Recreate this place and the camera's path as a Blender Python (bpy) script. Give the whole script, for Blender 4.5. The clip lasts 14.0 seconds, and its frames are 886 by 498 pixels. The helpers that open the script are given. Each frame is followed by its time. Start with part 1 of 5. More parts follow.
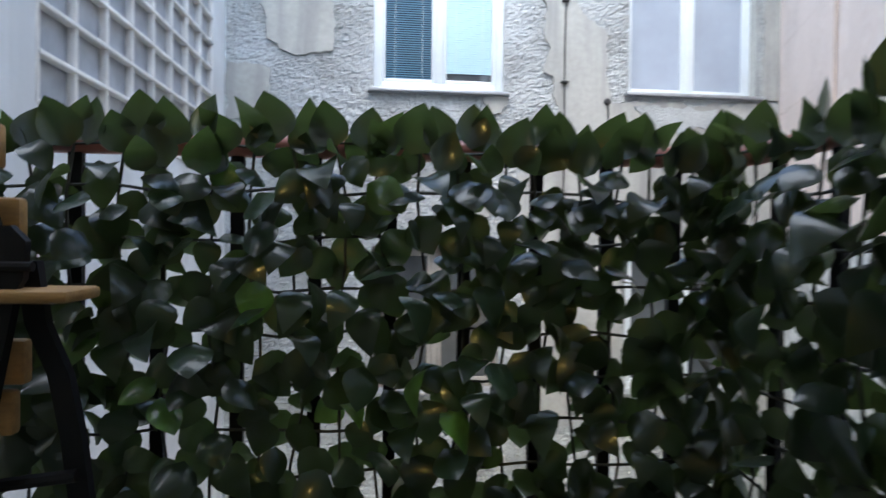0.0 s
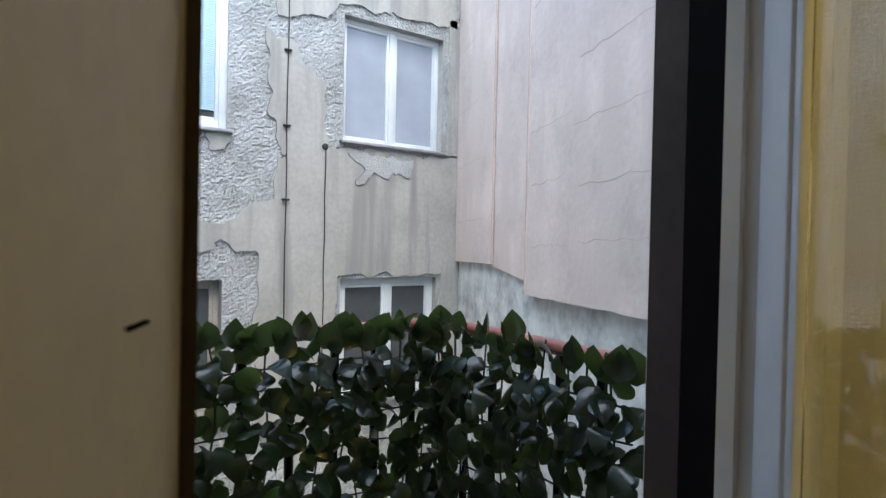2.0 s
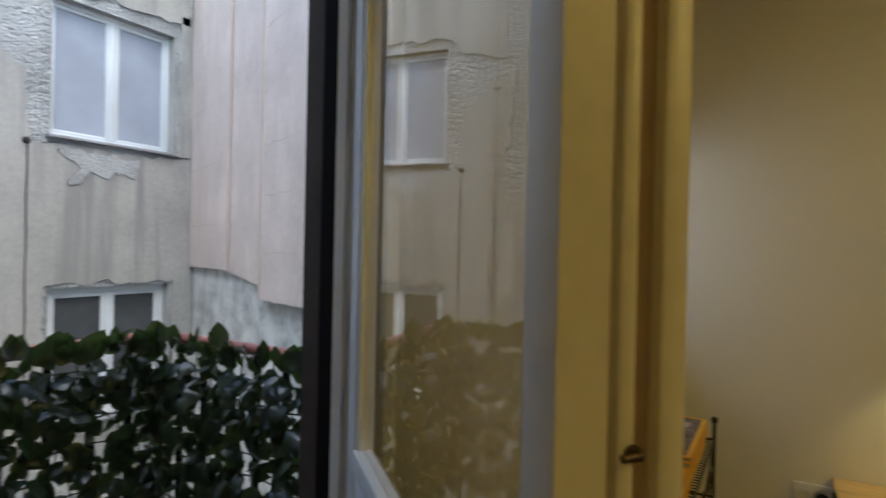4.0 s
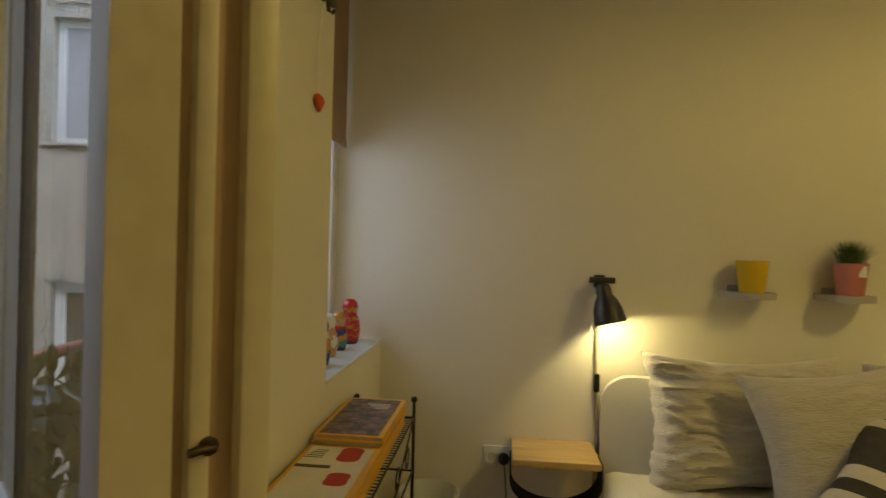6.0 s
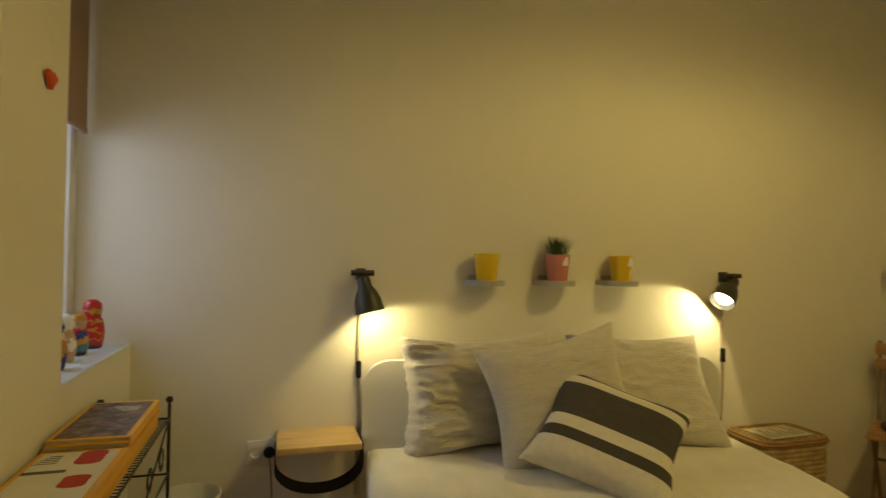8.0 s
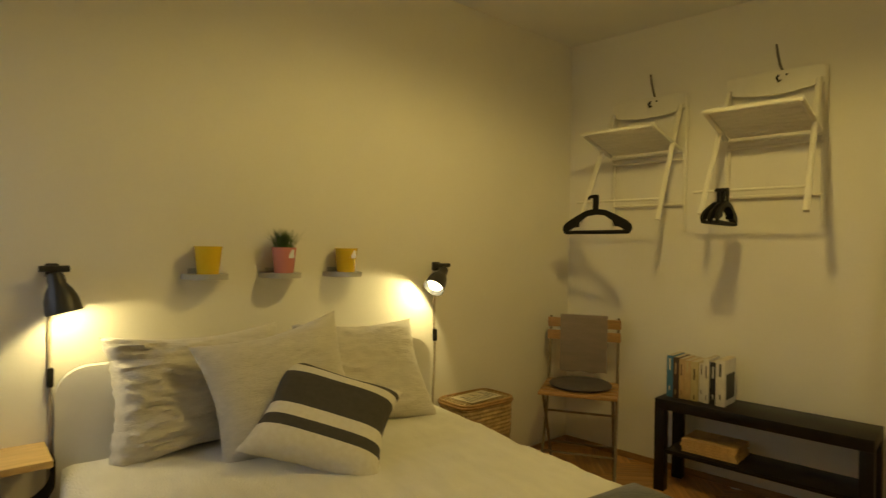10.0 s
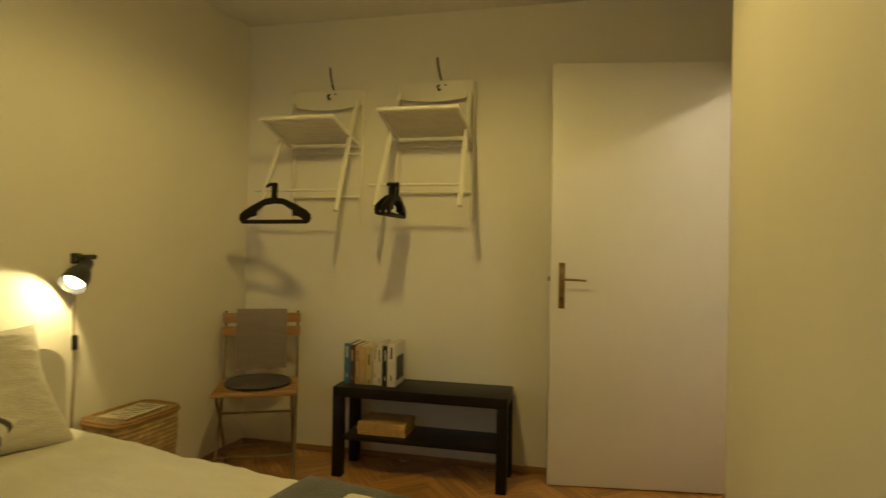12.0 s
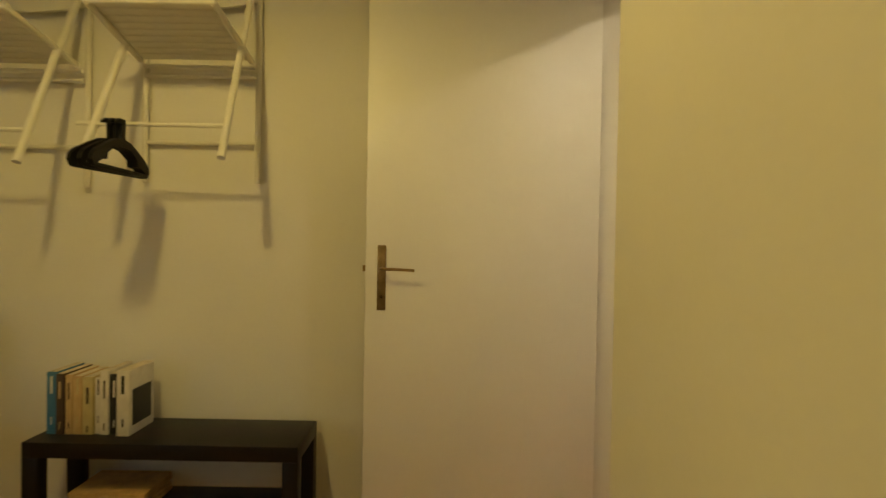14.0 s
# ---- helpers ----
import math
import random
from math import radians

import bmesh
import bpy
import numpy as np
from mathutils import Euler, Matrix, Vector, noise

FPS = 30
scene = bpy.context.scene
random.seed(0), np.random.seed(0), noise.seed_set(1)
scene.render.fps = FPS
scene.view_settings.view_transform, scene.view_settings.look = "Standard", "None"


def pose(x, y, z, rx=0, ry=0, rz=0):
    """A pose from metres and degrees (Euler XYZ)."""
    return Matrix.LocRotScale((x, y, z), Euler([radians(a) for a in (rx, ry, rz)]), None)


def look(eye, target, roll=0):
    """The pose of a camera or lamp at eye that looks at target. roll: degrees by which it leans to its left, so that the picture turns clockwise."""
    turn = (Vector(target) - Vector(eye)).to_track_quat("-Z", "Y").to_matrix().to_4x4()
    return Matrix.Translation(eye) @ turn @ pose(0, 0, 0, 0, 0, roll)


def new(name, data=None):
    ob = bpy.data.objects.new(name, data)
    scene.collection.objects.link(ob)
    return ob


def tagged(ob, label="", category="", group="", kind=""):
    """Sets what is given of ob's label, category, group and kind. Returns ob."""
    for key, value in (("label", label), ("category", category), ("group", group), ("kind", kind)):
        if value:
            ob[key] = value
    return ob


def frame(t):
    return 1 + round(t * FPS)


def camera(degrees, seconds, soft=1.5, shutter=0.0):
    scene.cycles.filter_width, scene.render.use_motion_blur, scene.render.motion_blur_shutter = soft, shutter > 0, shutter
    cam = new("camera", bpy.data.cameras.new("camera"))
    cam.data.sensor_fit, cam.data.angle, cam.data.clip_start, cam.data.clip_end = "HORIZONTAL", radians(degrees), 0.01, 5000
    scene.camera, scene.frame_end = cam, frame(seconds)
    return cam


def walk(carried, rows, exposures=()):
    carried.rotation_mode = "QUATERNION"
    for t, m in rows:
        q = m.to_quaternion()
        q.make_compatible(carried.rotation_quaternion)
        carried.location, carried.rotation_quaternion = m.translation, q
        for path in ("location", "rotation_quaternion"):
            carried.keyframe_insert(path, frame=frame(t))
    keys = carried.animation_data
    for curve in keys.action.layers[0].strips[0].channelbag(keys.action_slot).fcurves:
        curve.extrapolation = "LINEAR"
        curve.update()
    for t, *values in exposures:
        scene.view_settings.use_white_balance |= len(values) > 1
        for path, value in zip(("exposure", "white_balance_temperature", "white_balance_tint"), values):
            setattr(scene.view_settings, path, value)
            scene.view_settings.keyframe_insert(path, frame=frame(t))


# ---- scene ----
cam = camera(75.5, 14.0, soft=1.35, shutter=0.45)
ROWS = [
    (0, -0.037, -0.322, 0.776, -5.79, -0.80, -0.65),
    (0.5, -0.085, -0.415, 0.837, -16.30, -0.70, -0.75),
    (1, -0.159, -0.521, 0.945, -29.01, -0.58, -0.90),
    (1.5, -0.249, -0.621, 1.039, -34.66, -0.58, -1.15),
    (2, -0.378, -0.729, 1.116, -35.04, -0.67, -1.22),
    (2.2, -0.415, -0.770, 1.132, -35.29, -0.70, -1.09),
    (4.3, -0.568, -1.116, 1.189, -65.16, -0.23, -1.29),
    (4.5, -0.546, -1.122, 1.188, -68.61, -0.25, -1.31),
    (5, -0.514, -1.143, 1.185, -75.19, -0.31, -1.33),
    (5.5, -0.517, -1.176, 1.185, -79.49, -0.29, -1.31),
    (6, -0.518, -1.197, 1.183, -84.13, -0.16, -1.47),
    (6.5, -0.531, -1.228, 1.185, -89.10, -0.11, -1.32),
    (7, -0.550, -1.237, 1.186, -94.35, -0.06, -1.23),
    (7.5, -0.589, -1.237, 1.161, -100.75, 0.47, -1.21),
    (8, -0.621, -1.234, 1.147, -106.19, 0.89, -0.92),
    (8.5, -0.660, -1.246, 1.145, -113.32, 0.72, -0.72),
    (8.7, -0.685, -1.248, 1.149, -116.33, 0.65, -0.65),
    (10.8, -0.741, -1.313, 1.177, -139.83, -0.23, -0.96),
    (11, -0.725, -1.322, 1.172, -142.79, -0.19, -0.87),
    (11.5, -0.714, -1.363, 1.151, -151.77, -0.07, -1.10),
    (12, -0.703, -1.379, 1.142, -161.53, 0.13, -1.00),
    (12.5, -0.675, -1.400, 1.133, -168.41, 0.00, -0.90),
    (13, -0.769, -1.659, 1.127, -172.43, -0.28, -0.98),
    (13.5, -0.801, -1.948, 1.124, -173.06, -0.72, -0.99),
    (14, -0.776, -2.273, 1.112, -174.26, -0.86, -1.02),
]
walk(cam, [(t, pose(x, y, z, 90 + pitch, roll, yaw)) for t, x, y, z, yaw, pitch, roll in ROWS], exposures=[(0, 2.45), (1.5, 2.38), (2.2, 2.25), (4.3, 1.98), (5.5, 2.02), (7, 2.27), (8.5, 2.32), (10.8, 2.44), (12, 2.45), (13, 2.48), (14, 2.48)])

# plan of the room, in metres: east wall, south wall, north wall (inner and outer face), west wall, ceiling
EAST, SOUTH, NORTH, OUTER, WEST, CEIL = 1.44, -4.284, -0.786, -0.22, -0.978, 2.425
ALCOVE_X, ALCOVE_Y = -1.14, -3.31          # recess with the room door
BALCONY = -0.20                            # balcony floor level
FACADE, LEFT_FACADE = 4.757, -1.41
WIN_L, SILL_Z = 0.815, 0.857               # small window beside the balcony door
# the south wall stands askew: its things are laid out along it, then turned with it
SKEW = pose(0, -4.319, 0, 0, 0, 5.57) @ pose(0, -SOUTH, 0)

# ---- light ----
world = bpy.data.worlds.new("overcast_sky")
scene.world = world
world.use_nodes = True
wn = world.node_tree.nodes
sky = wn.new("ShaderNodeTexSky")
sky.sky_type, sky.sun_disc, sky.sun_elevation, sky.sun_rotation = "NISHITA", False, radians(55), radians(200)
sky.air_density, sky.dust_density = 1.4, 1.6
world.node_tree.links.new(sky.outputs[0], wn["Background"].inputs[0])
wn["Background"].inputs[1].default_value = 0.15


def lamp(name, kind, m, energy, colour, **more):
    data = bpy.data.lights.new(name, kind)
    data.energy, data.color = energy, colour
    for key, value in more.items():
        if key == "size":
            data.shadow_soft_size = value
        if key == "spot":
            data.spot_size, data.spot_blend = radians(value), 0.40 if value > 150 else 0.15
        if key == "angle":
            data.angle = radians(value)
    ob = new(name, data)
    ob.matrix_world = m
    return ob


WARM = (1.0, 0.74, 0.215)
lamp("sun", "SUN", look((-3, -2, 12), (0, 0, 0)), 0.5, (0.96, 0.98, 0.95), angle=60)
lamp("ceiling_light", "SPOT", pose(0.05, -2.77, 2.20), 5.5, WARM, size=0.055, spot=179)
lamp("ceiling_light_glow", "POINT", pose(0.05, -2.77, 2.19), 0.72, WARM, size=0.05)
lamp("reading_light_north", "SPOT", look((1.342, -1.556, 0.935), (1.42, -1.62, 0.78)), 0.43, (1.0, 0.80, 0.32), size=0.02, spot=145)
lamp("reading_light_south", "SPOT", look((1.336, -3.004, 0.978), (1.44, -2.90, 0.84)), 0.95, (1.0, 0.80, 0.32), size=0.02, spot=128)
daylight = lamp("window_daylight", "AREA", pose((WIN_L + EAST) / 2 - 0.02, -0.30, 1.42, -72, 0, 0), 0.32, (0.80, 0.88, 1.0))
daylight.data.shape, daylight.data.size, daylight.data.size_y = "RECTANGLE", 0.54, 0.36
lamp("hall_light", "POINT", pose(-2.04, -3.34, 2.385), 2.7, (1.0, 0.84, 0.57), size=0.04)

# ---- materials ----


def material(name, colour, rough=0.6, metal=0.0, spread=0.12, scale=3.0, fine=40.0, bump=0.15, depth=0.002, tint=None, random_value=0.0,
             emit=None, sheen=0.0, transmission=0.0, stretch=(1, 1, 1), coat=0.0, spec=0.5):
    """A principled surface with colour variation at two scales and a fine relief."""
    m = bpy.data.materials.new(name)
    m.use_nodes = True
    n, l = m.node_tree.nodes, m.node_tree.links
    p = n["Principled BSDF"]
    p.inputs["Roughness"].default_value, p.inputs["Metallic"].default_value = rough, metal
    p.inputs["Specular IOR Level"].default_value = spec
    p.inputs["Coat Weight"].default_value = coat
    p.inputs["Coat Roughness"].default_value = 0.14
    p.inputs["Transmission Weight"].default_value = transmission
    if sheen:
        p.inputs["Sheen Weight"].default_value = sheen
    co = n.new("ShaderNodeTexCoord")
    mp = n.new("ShaderNodeMapping")
    mp.inputs["Scale"].default_value = stretch
    l.new(co.outputs["Object"], mp.inputs["Vector"])
    big, small = n.new("ShaderNodeTexNoise"), n.new("ShaderNodeTexNoise")
    big.inputs["Scale"].default_value, big.inputs["Detail"].default_value = scale, 5
    small.inputs["Scale"].default_value, small.inputs["Detail"].default_value = fine, 6
    for t in (big, small):
        l.new(mp.outputs[0], t.inputs["Vector"])
    ramp = n.new("ShaderNodeValToRGB")
    dark = tint or tuple(c * (1 - spread) for c in colour)
    light = tuple(min(1, c * (1 + spread * 0.5)) for c in colour)
    ramp.color_ramp.elements[0].color, ramp.color_ramp.elements[0].position = (*dark, 1), 0.32
    ramp.color_ramp.elements[1].color, ramp.color_ramp.elements[1].position = (*light, 1), 0.66
    l.new(big.outputs["Fac"], ramp.inputs[0])
    mix = n.new("ShaderNodeMix")
    mix.data_type, mix.blend_type = "RGBA", "OVERLAY"
    mix.inputs["Factor"].default_value = min(1.0, spread * 2)
    l.new(ramp.outputs[0], mix.inputs["A"])
    grey = n.new("ShaderNodeMapRange")
    grey.inputs["From Min"].default_value, grey.inputs["From Max"].default_value = 0.25, 0.75
    grey.inputs["To Min"].default_value, grey.inputs["To Max"].default_value = 0.35, 0.65
    l.new(small.outputs["Fac"], grey.inputs["Value"])
    l.new(grey.outputs[0], mix.inputs["B"])
    out = mix.outputs["Result"]
    if random_value:
        info, hsv, mr = n.new("ShaderNodeObjectInfo"), n.new("ShaderNodeHueSaturation"), n.new("ShaderNodeMapRange")
        mr.inputs["To Min"].default_value, mr.inputs["To Max"].default_value = 1 - random_value, 1 + random_value
        l.new(info.outputs["Random"], mr.inputs["Value"])
        l.new(mr.outputs[0], hsv.inputs["Value"])
        l.new(out, hsv.inputs["Color"])
        out = hsv.outputs[0]
    l.new(out, p.inputs["Base Color"])
    if bump:
        b = n.new("ShaderNodeBump")
        b.inputs["Strength"].default_value, b.inputs["Distance"].default_value = bump, depth
        l.new(small.outputs["Fac"], b.inputs["Height"])
        l.new(b.outputs[0], p.inputs["Normal"])
    if emit:
        p.inputs["Emission Color"].default_value, p.inputs["Emission Strength"].default_value = (*emit[0], 1), emit[1]
    return m


def streaked(name, colour, streak, rough=0.85):
    """Plaster with vertical rain streaks and blotches."""
    m = material(name, colour, rough, spread=0.16, scale=1.7, fine=22, bump=0.35, depth=0.006)
    n, l = m.node_tree.nodes, m.node_tree.links
    p = n["Principled BSDF"]
    old = p.inputs["Base Color"].links[0].from_socket
    co, mp, t, r, mix = (n.new("ShaderNode" + k) for k in ("TexCoord", "Mapping", "TexNoise", "ValToRGB", "Mix"))
    mp.inputs["Scale"].default_value = (3.2, 3.2, 0.30)
    l.new(co.outputs["Object"], mp.inputs[0])
    l.new(mp.outputs[0], t.inputs["Vector"])
    t.inputs["Scale"].default_value, t.inputs["Detail"].default_value = 1.6, 6
    r.color_ramp.elements[0].position, r.color_ramp.elements[1].position = 0.46, 0.64
    l.new(t.outputs["Fac"], r.inputs[0])
    mix.data_type = "RGBA"
    l.new(r.outputs[0], mix.inputs["Factor"])
    l.new(old, mix.inputs["A"])
    mix.inputs["B"].default_value = (*streak, 1)
    l.new(mix.outputs["Result"], p.inputs["Base Color"])
    return m


def translucent(m, colour, share):
    """Lets some light through a thin surface."""
    n, l = m.node_tree.nodes, m.node_tree.links
    thin, mix = n.new("ShaderNodeBsdfTranslucent"), n.new("ShaderNodeMixShader")
    thin.inputs["Color"].default_value = (*colour, 1)
    mix.inputs[0].default_value = share
    l.new(n["Principled BSDF"].outputs[0], mix.inputs[1])
    l.new(thin.outputs[0], mix.inputs[2])
    l.new(mix.outputs[0], n["Material Output"].inputs[0])


def glass(name, colour=(1, 1, 1), rough=0.0):
    m = bpy.data.materials.new(name)
    m.use_nodes = True
    p = m.node_tree.nodes["Principled BSDF"]
    p.inputs["Base Color"].default_value = (*colour, 1)
    p.inputs["Roughness"].default_value, p.inputs["Transmission Weight"].default_value, p.inputs["IOR"].default_value = rough, 1.0, 1.5
    return m


WALL = material("wall_paint", (0.76, 0.73, 0.66), 0.75, spread=0.05, scale=1.2, fine=90, bump=0.12, depth=0.001)
CEILING = material("ceiling_paint", (0.78, 0.76, 0.71), 0.8, spread=0.05, scale=1.0, fine=70, bump=0.1)
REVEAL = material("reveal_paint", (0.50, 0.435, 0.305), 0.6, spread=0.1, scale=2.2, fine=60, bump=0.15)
OAK = material("oak_parquet", (0.52, 0.27, 0.085), 0.34, spread=0.3, scale=2.5, fine=18, bump=0.12, depth=0.001, random_value=0.24, stretch=(1.5, 18, 1.5), coat=0.2)
GROUT = material("parquet_joint", (0.09, 0.05, 0.02), 0.8)
SKIRT = material("oak_skirting", (0.34, 0.19, 0.075), 0.45, spread=0.25, scale=3, fine=30, stretch=(2, 2, 14))
DOOR_PAINT = material("door_paint", (0.78, 0.755, 0.70), 0.4, spread=0.04, scale=1.2, fine=50, bump=0.05)
FRAME_WHITE = material("aged_white_paint", (0.72, 0.73, 0.74), 0.45, spread=0.1, scale=4, fine=35, bump=0.2)
CREAM = material("cream_gloss_paint", (0.72, 0.66, 0.52), 0.42, spread=0.14, scale=2.5, fine=40, bump=0.12)
GUIDE = material("dark_brown_shutter_guide", (0.055, 0.040, 0.034), 0.75, spread=0.2, scale=6, bump=0.2, spec=0.25)
BLACK = material("plain_black", (0.006, 0.004, 0.004), 0.95, spread=0.1, scale=8, spec=0.1)
STUCCO = material("roughcast_render", (0.375, 0.40, 0.405), 0.95, spread=0.24, scale=2.6, fine=60, bump=0.9, depth=0.014, tint=(0.28, 0.295, 0.29))
PATCH = streaked("smooth_old_plaster", (0.385, 0.39, 0.365), (0.255, 0.26, 0.25))
PINK = streaked("pink_render", (0.69, 0.592, 0.535), (0.655, 0.558, 0.502))
PINK_LINE = material("pink_render_seam", (0.56, 0.46, 0.395), 0.9)
CONCRETE = streaked("weathered_whitewash", (0.74, 0.74, 0.73), (0.60, 0.60, 0.59))
PVC = material("white_pvc", (0.63, 0.69, 0.72), 0.35, spread=0.05, scale=5, fine=20, bump=0.05)
SILL_METAL = material("grey_sheet_sill", (0.42, 0.44, 0.46), 0.4, metal=0.6, spread=0.15, scale=6)
FROST = material("frosted_pane", (0.33, 0.38, 0.45), 0.25, spread=0.1, scale=1.5, fine=5, bump=0.0)
DARK_PANE = material("dark_window_pane", (0.045, 0.055, 0.07), 0.05, spread=0.2, scale=2, fine=5, bump=0.0)
GREY_PANE = material("grey_window_pane", (0.075, 0.085, 0.09), 0.06, spread=0.2, scale=2, fine=5, bump=0.0)
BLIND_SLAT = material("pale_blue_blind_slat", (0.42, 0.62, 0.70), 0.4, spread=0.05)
# darker copy of the same slats: the left pane's shade is in the colour
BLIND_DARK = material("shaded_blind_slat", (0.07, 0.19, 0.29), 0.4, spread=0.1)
GLASS = glass("clear_glass")
BROWN_FRAME = material("grey_brown_window_frame", (0.33, 0.31, 0.28), 0.55, spread=0.15, scale=5)
CABLE = material("black_cable", (0.02, 0.02, 0.02), 0.6)
TERRACOTTA = material("painted_red_rail", (0.42, 0.15, 0.11), 0.45, spread=0.2, scale=8, fine=30)
IRON = material("black_painted_iron", (0.006, 0.006, 0.007), 0.65, spread=0.2, scale=9, spec=0.2)
LEAF = material("artificial_ivy_leaf", (0.013, 0.030, 0.016), 0.34, coat=0.6, spec=0.4, spread=0.5, scale=14, fine=38, bump=0.55, depth=0.004, random_value=0.5, tint=(0.010, 0.022, 0.013))
translucent(LEAF, (0.13, 0.20, 0.05), 0.25)
VINE = material("dark_vine_wire", (0.02, 0.022, 0.015), 0.6)
TILE = material("balcony_tile", (0.30, 0.28, 0.25), 0.6, spread=0.15)
GROUND = material("courtyard_concrete", (0.28, 0.27, 0.26), 0.9, spread=0.2, scale=1)

# ---- building helpers ----


def box(bm, x0, x1, y0, y1, z0, z1, bevel=0.0, m=None):
    """Adds a box to bm, with bevelled edges where bevel is given."""
    r = bmesh.ops.create_cube(bm, size=1.0)
    v = r["verts"]
    bmesh.ops.transform(bm, matrix=Matrix.Translation(((x0 + x1) / 2, (y0 + y1) / 2, (z0 + z1) / 2)) @ Matrix.Diagonal((abs(x1 - x0), abs(y1 - y0), abs(z1 - z0), 1)), verts=v)
    if bevel:
        e = list({e for a in v for e in a.link_edges})
        b = bmesh.ops.bevel(bm, geom=e, offset=bevel, segments=2, affect="EDGES", profile=0.5)
        v = [a for a in {w for f in b["faces"] for w in f.verts} | {a for a in v if a.is_valid}]
    if m:
        bmesh.ops.transform(bm, matrix=m, verts=v)
    return bm


def tube(bm, points, radius, sides=8, taper=None):
    """Adds a round bar along points to bm."""
    points = [Vector(p) for p in points]
    rings = []
    for i, p in enumerate(points):
        d = (points[min(i + 1, len(points) - 1)] - points[max(i - 1, 0)]).normalized()
        up = Vector((0, 0, 1)) if abs(d.z) < 0.9 else Vector((0, 1, 0))
        a = d.cross(up).normalized()
        b = d.cross(a)
        r = radius if taper is None else radius + (taper - radius) * i / (len(points) - 1)
        rings.append([bm.verts.new(p + (a * math.cos(k * math.tau / sides) + b * math.sin(k * math.tau / sides)) * r) for k in range(sides)])
    for s, e in zip(rings, rings[1:]):
        for k in range(sides):
            bm.faces.new((s[k], s[(k + 1) % sides], e[(k + 1) % sides], e[k]))
    bm.faces.new(rings[0][::-1])
    bm.faces.new(rings[-1])
    return bm


def lathe(bm, profile, sides=24, m=None):
    """Adds a turned body from (radius, height) pairs to bm."""
    rings, made = [], []
    for r, z in profile:
        ring = [bm.verts.new((r * math.cos(k * math.tau / sides), r * math.sin(k * math.tau / sides), z)) for k in range(sides)]
        rings.append(ring)
        made += ring
    for s, e in zip(rings, rings[1:]):
        for k in range(sides):
            bm.faces.new((s[k], s[(k + 1) % sides], e[(k + 1) % sides], e[k]))
    if profile[0][0] > 1e-4:
        bm.faces.new(rings[0][::-1])
    if profile[-1][0] > 1e-4:
        bm.faces.new(rings[-1])
    if m:
        bmesh.ops.transform(bm, matrix=m, verts=made)
    return bm


def prism(bm, outline, z0, z1):
    """Adds an upright prism over a plan outline to bm."""
    low, high = [bm.verts.new((x, y, z0)) for x, y in outline], [bm.verts.new((x, y, z1)) for x, y in outline]
    n = len(outline)
    for k in range(n):
        bm.faces.new((low[k], low[(k + 1) % n], high[(k + 1) % n], high[k]))
    bm.faces.new(low[::-1])
    bm.faces.new(high)
    return bm


def mesh_of(name, bm, mat, smooth=None):
    bmesh.ops.recalc_face_normals(bm, faces=bm.faces)
    me = bpy.data.meshes.new(name)
    bm.to_mesh(me)
    bm.free()
    me.materials.append(mat)
    if smooth is not None:
        me.shade_smooth()
        if smooth:
            me.set_sharp_from_angle(angle=radians(smooth))
    return me


def part(name, bm, mat, parent=None, label="", smooth=40):
    """Links bm as one mesh object under parent."""
    ob = new(name, mesh_of(name, bm, mat, smooth))
    if parent:
        ob.parent = parent
    return tagged(ob, label)


def thing(name, label, category, m=None, group="", kind=""):
    """An empty at a thing's base, that its parts hang from."""
    ob = new(name)
    ob.empty_display_size = 0.1
    if m:
        ob.matrix_world = m
    return tagged(ob, label, category, group, kind)


def structure(name, bm, mat, label, category, smooth=None):
    return tagged(part(name, bm, mat, None, "", smooth), label, category, "", "structure")


def b():
    return bmesh.new()

# ---- the room's shell ----
PLAN = [(ALCOVE_X - 1.4, -4.75), (EAST + 0.2, -4.345), (EAST + 0.2, -0.50), (ALCOVE_X - 1.4, -0.50)]      # floor and ceiling, under the walls
bm = prism(b(), PLAN, -0.14, -0.012)
floor = structure("floor", bm, GROUT, "oak herringbone parquet floor of the bedroom", "floor")
bm = box(b(), EAST, EAST + 0.2, -4.345, OUTER, -0.2, CEIL)
structure("wall_east", bm, WALL, "cream-white plastered wall behind the bed", "wall")
bm = box(b(), ALCOVE_X - 1.4, EAST + 0.06, SOUTH - 0.2, SOUTH, -0.1, CEIL, 0, SKEW)
structure("wall_south", bm, WALL, "cream-white plastered wall with hung folding chairs", "wall")
bm = prism(b(), [(WEST - 0.162, NORTH), (WEST, NORTH), (WEST, ALCOVE_Y), (WEST - 0.162, ALCOVE_Y)], -0.1, CEIL)
structure("wall_west", bm, WALL, "smooth cream-white wall ending in a corner", "wall")
bm = box(b(), ALCOVE_X - 0.15, ALCOVE_X, -3.560, ALCOVE_Y, -0.1, CEIL)
box(bm, ALCOVE_X - 0.15, ALCOVE_X, -4.46, -4.435, -0.1, CEIL)
box(bm, ALCOVE_X - 0.15, ALCOVE_X, -4.435, -3.560, 2.005, CEIL)
structure("wall_doorway", bm, WALL, "wall of the entrance recess with the doorway", "wall")
bm = box(b(), ALCOVE_X - 1.4, ALCOVE_X - 1.25, SOUTH - 0.4, -2.6, -0.1, CEIL)
box(bm, ALCOVE_X - 1.25, ALCOVE_X - 0.0, -2.75, -2.6, -0.1, CEIL)
structure("wall_hall", bm, WALL, "plain wall of the hall behind the doorway", "wall")
bm = prism(b(), PLAN, CEIL, CEIL + 0.2)
structure("ceiling", bm, CEILING, "plain cream-white painted ceiling", "ceiling")

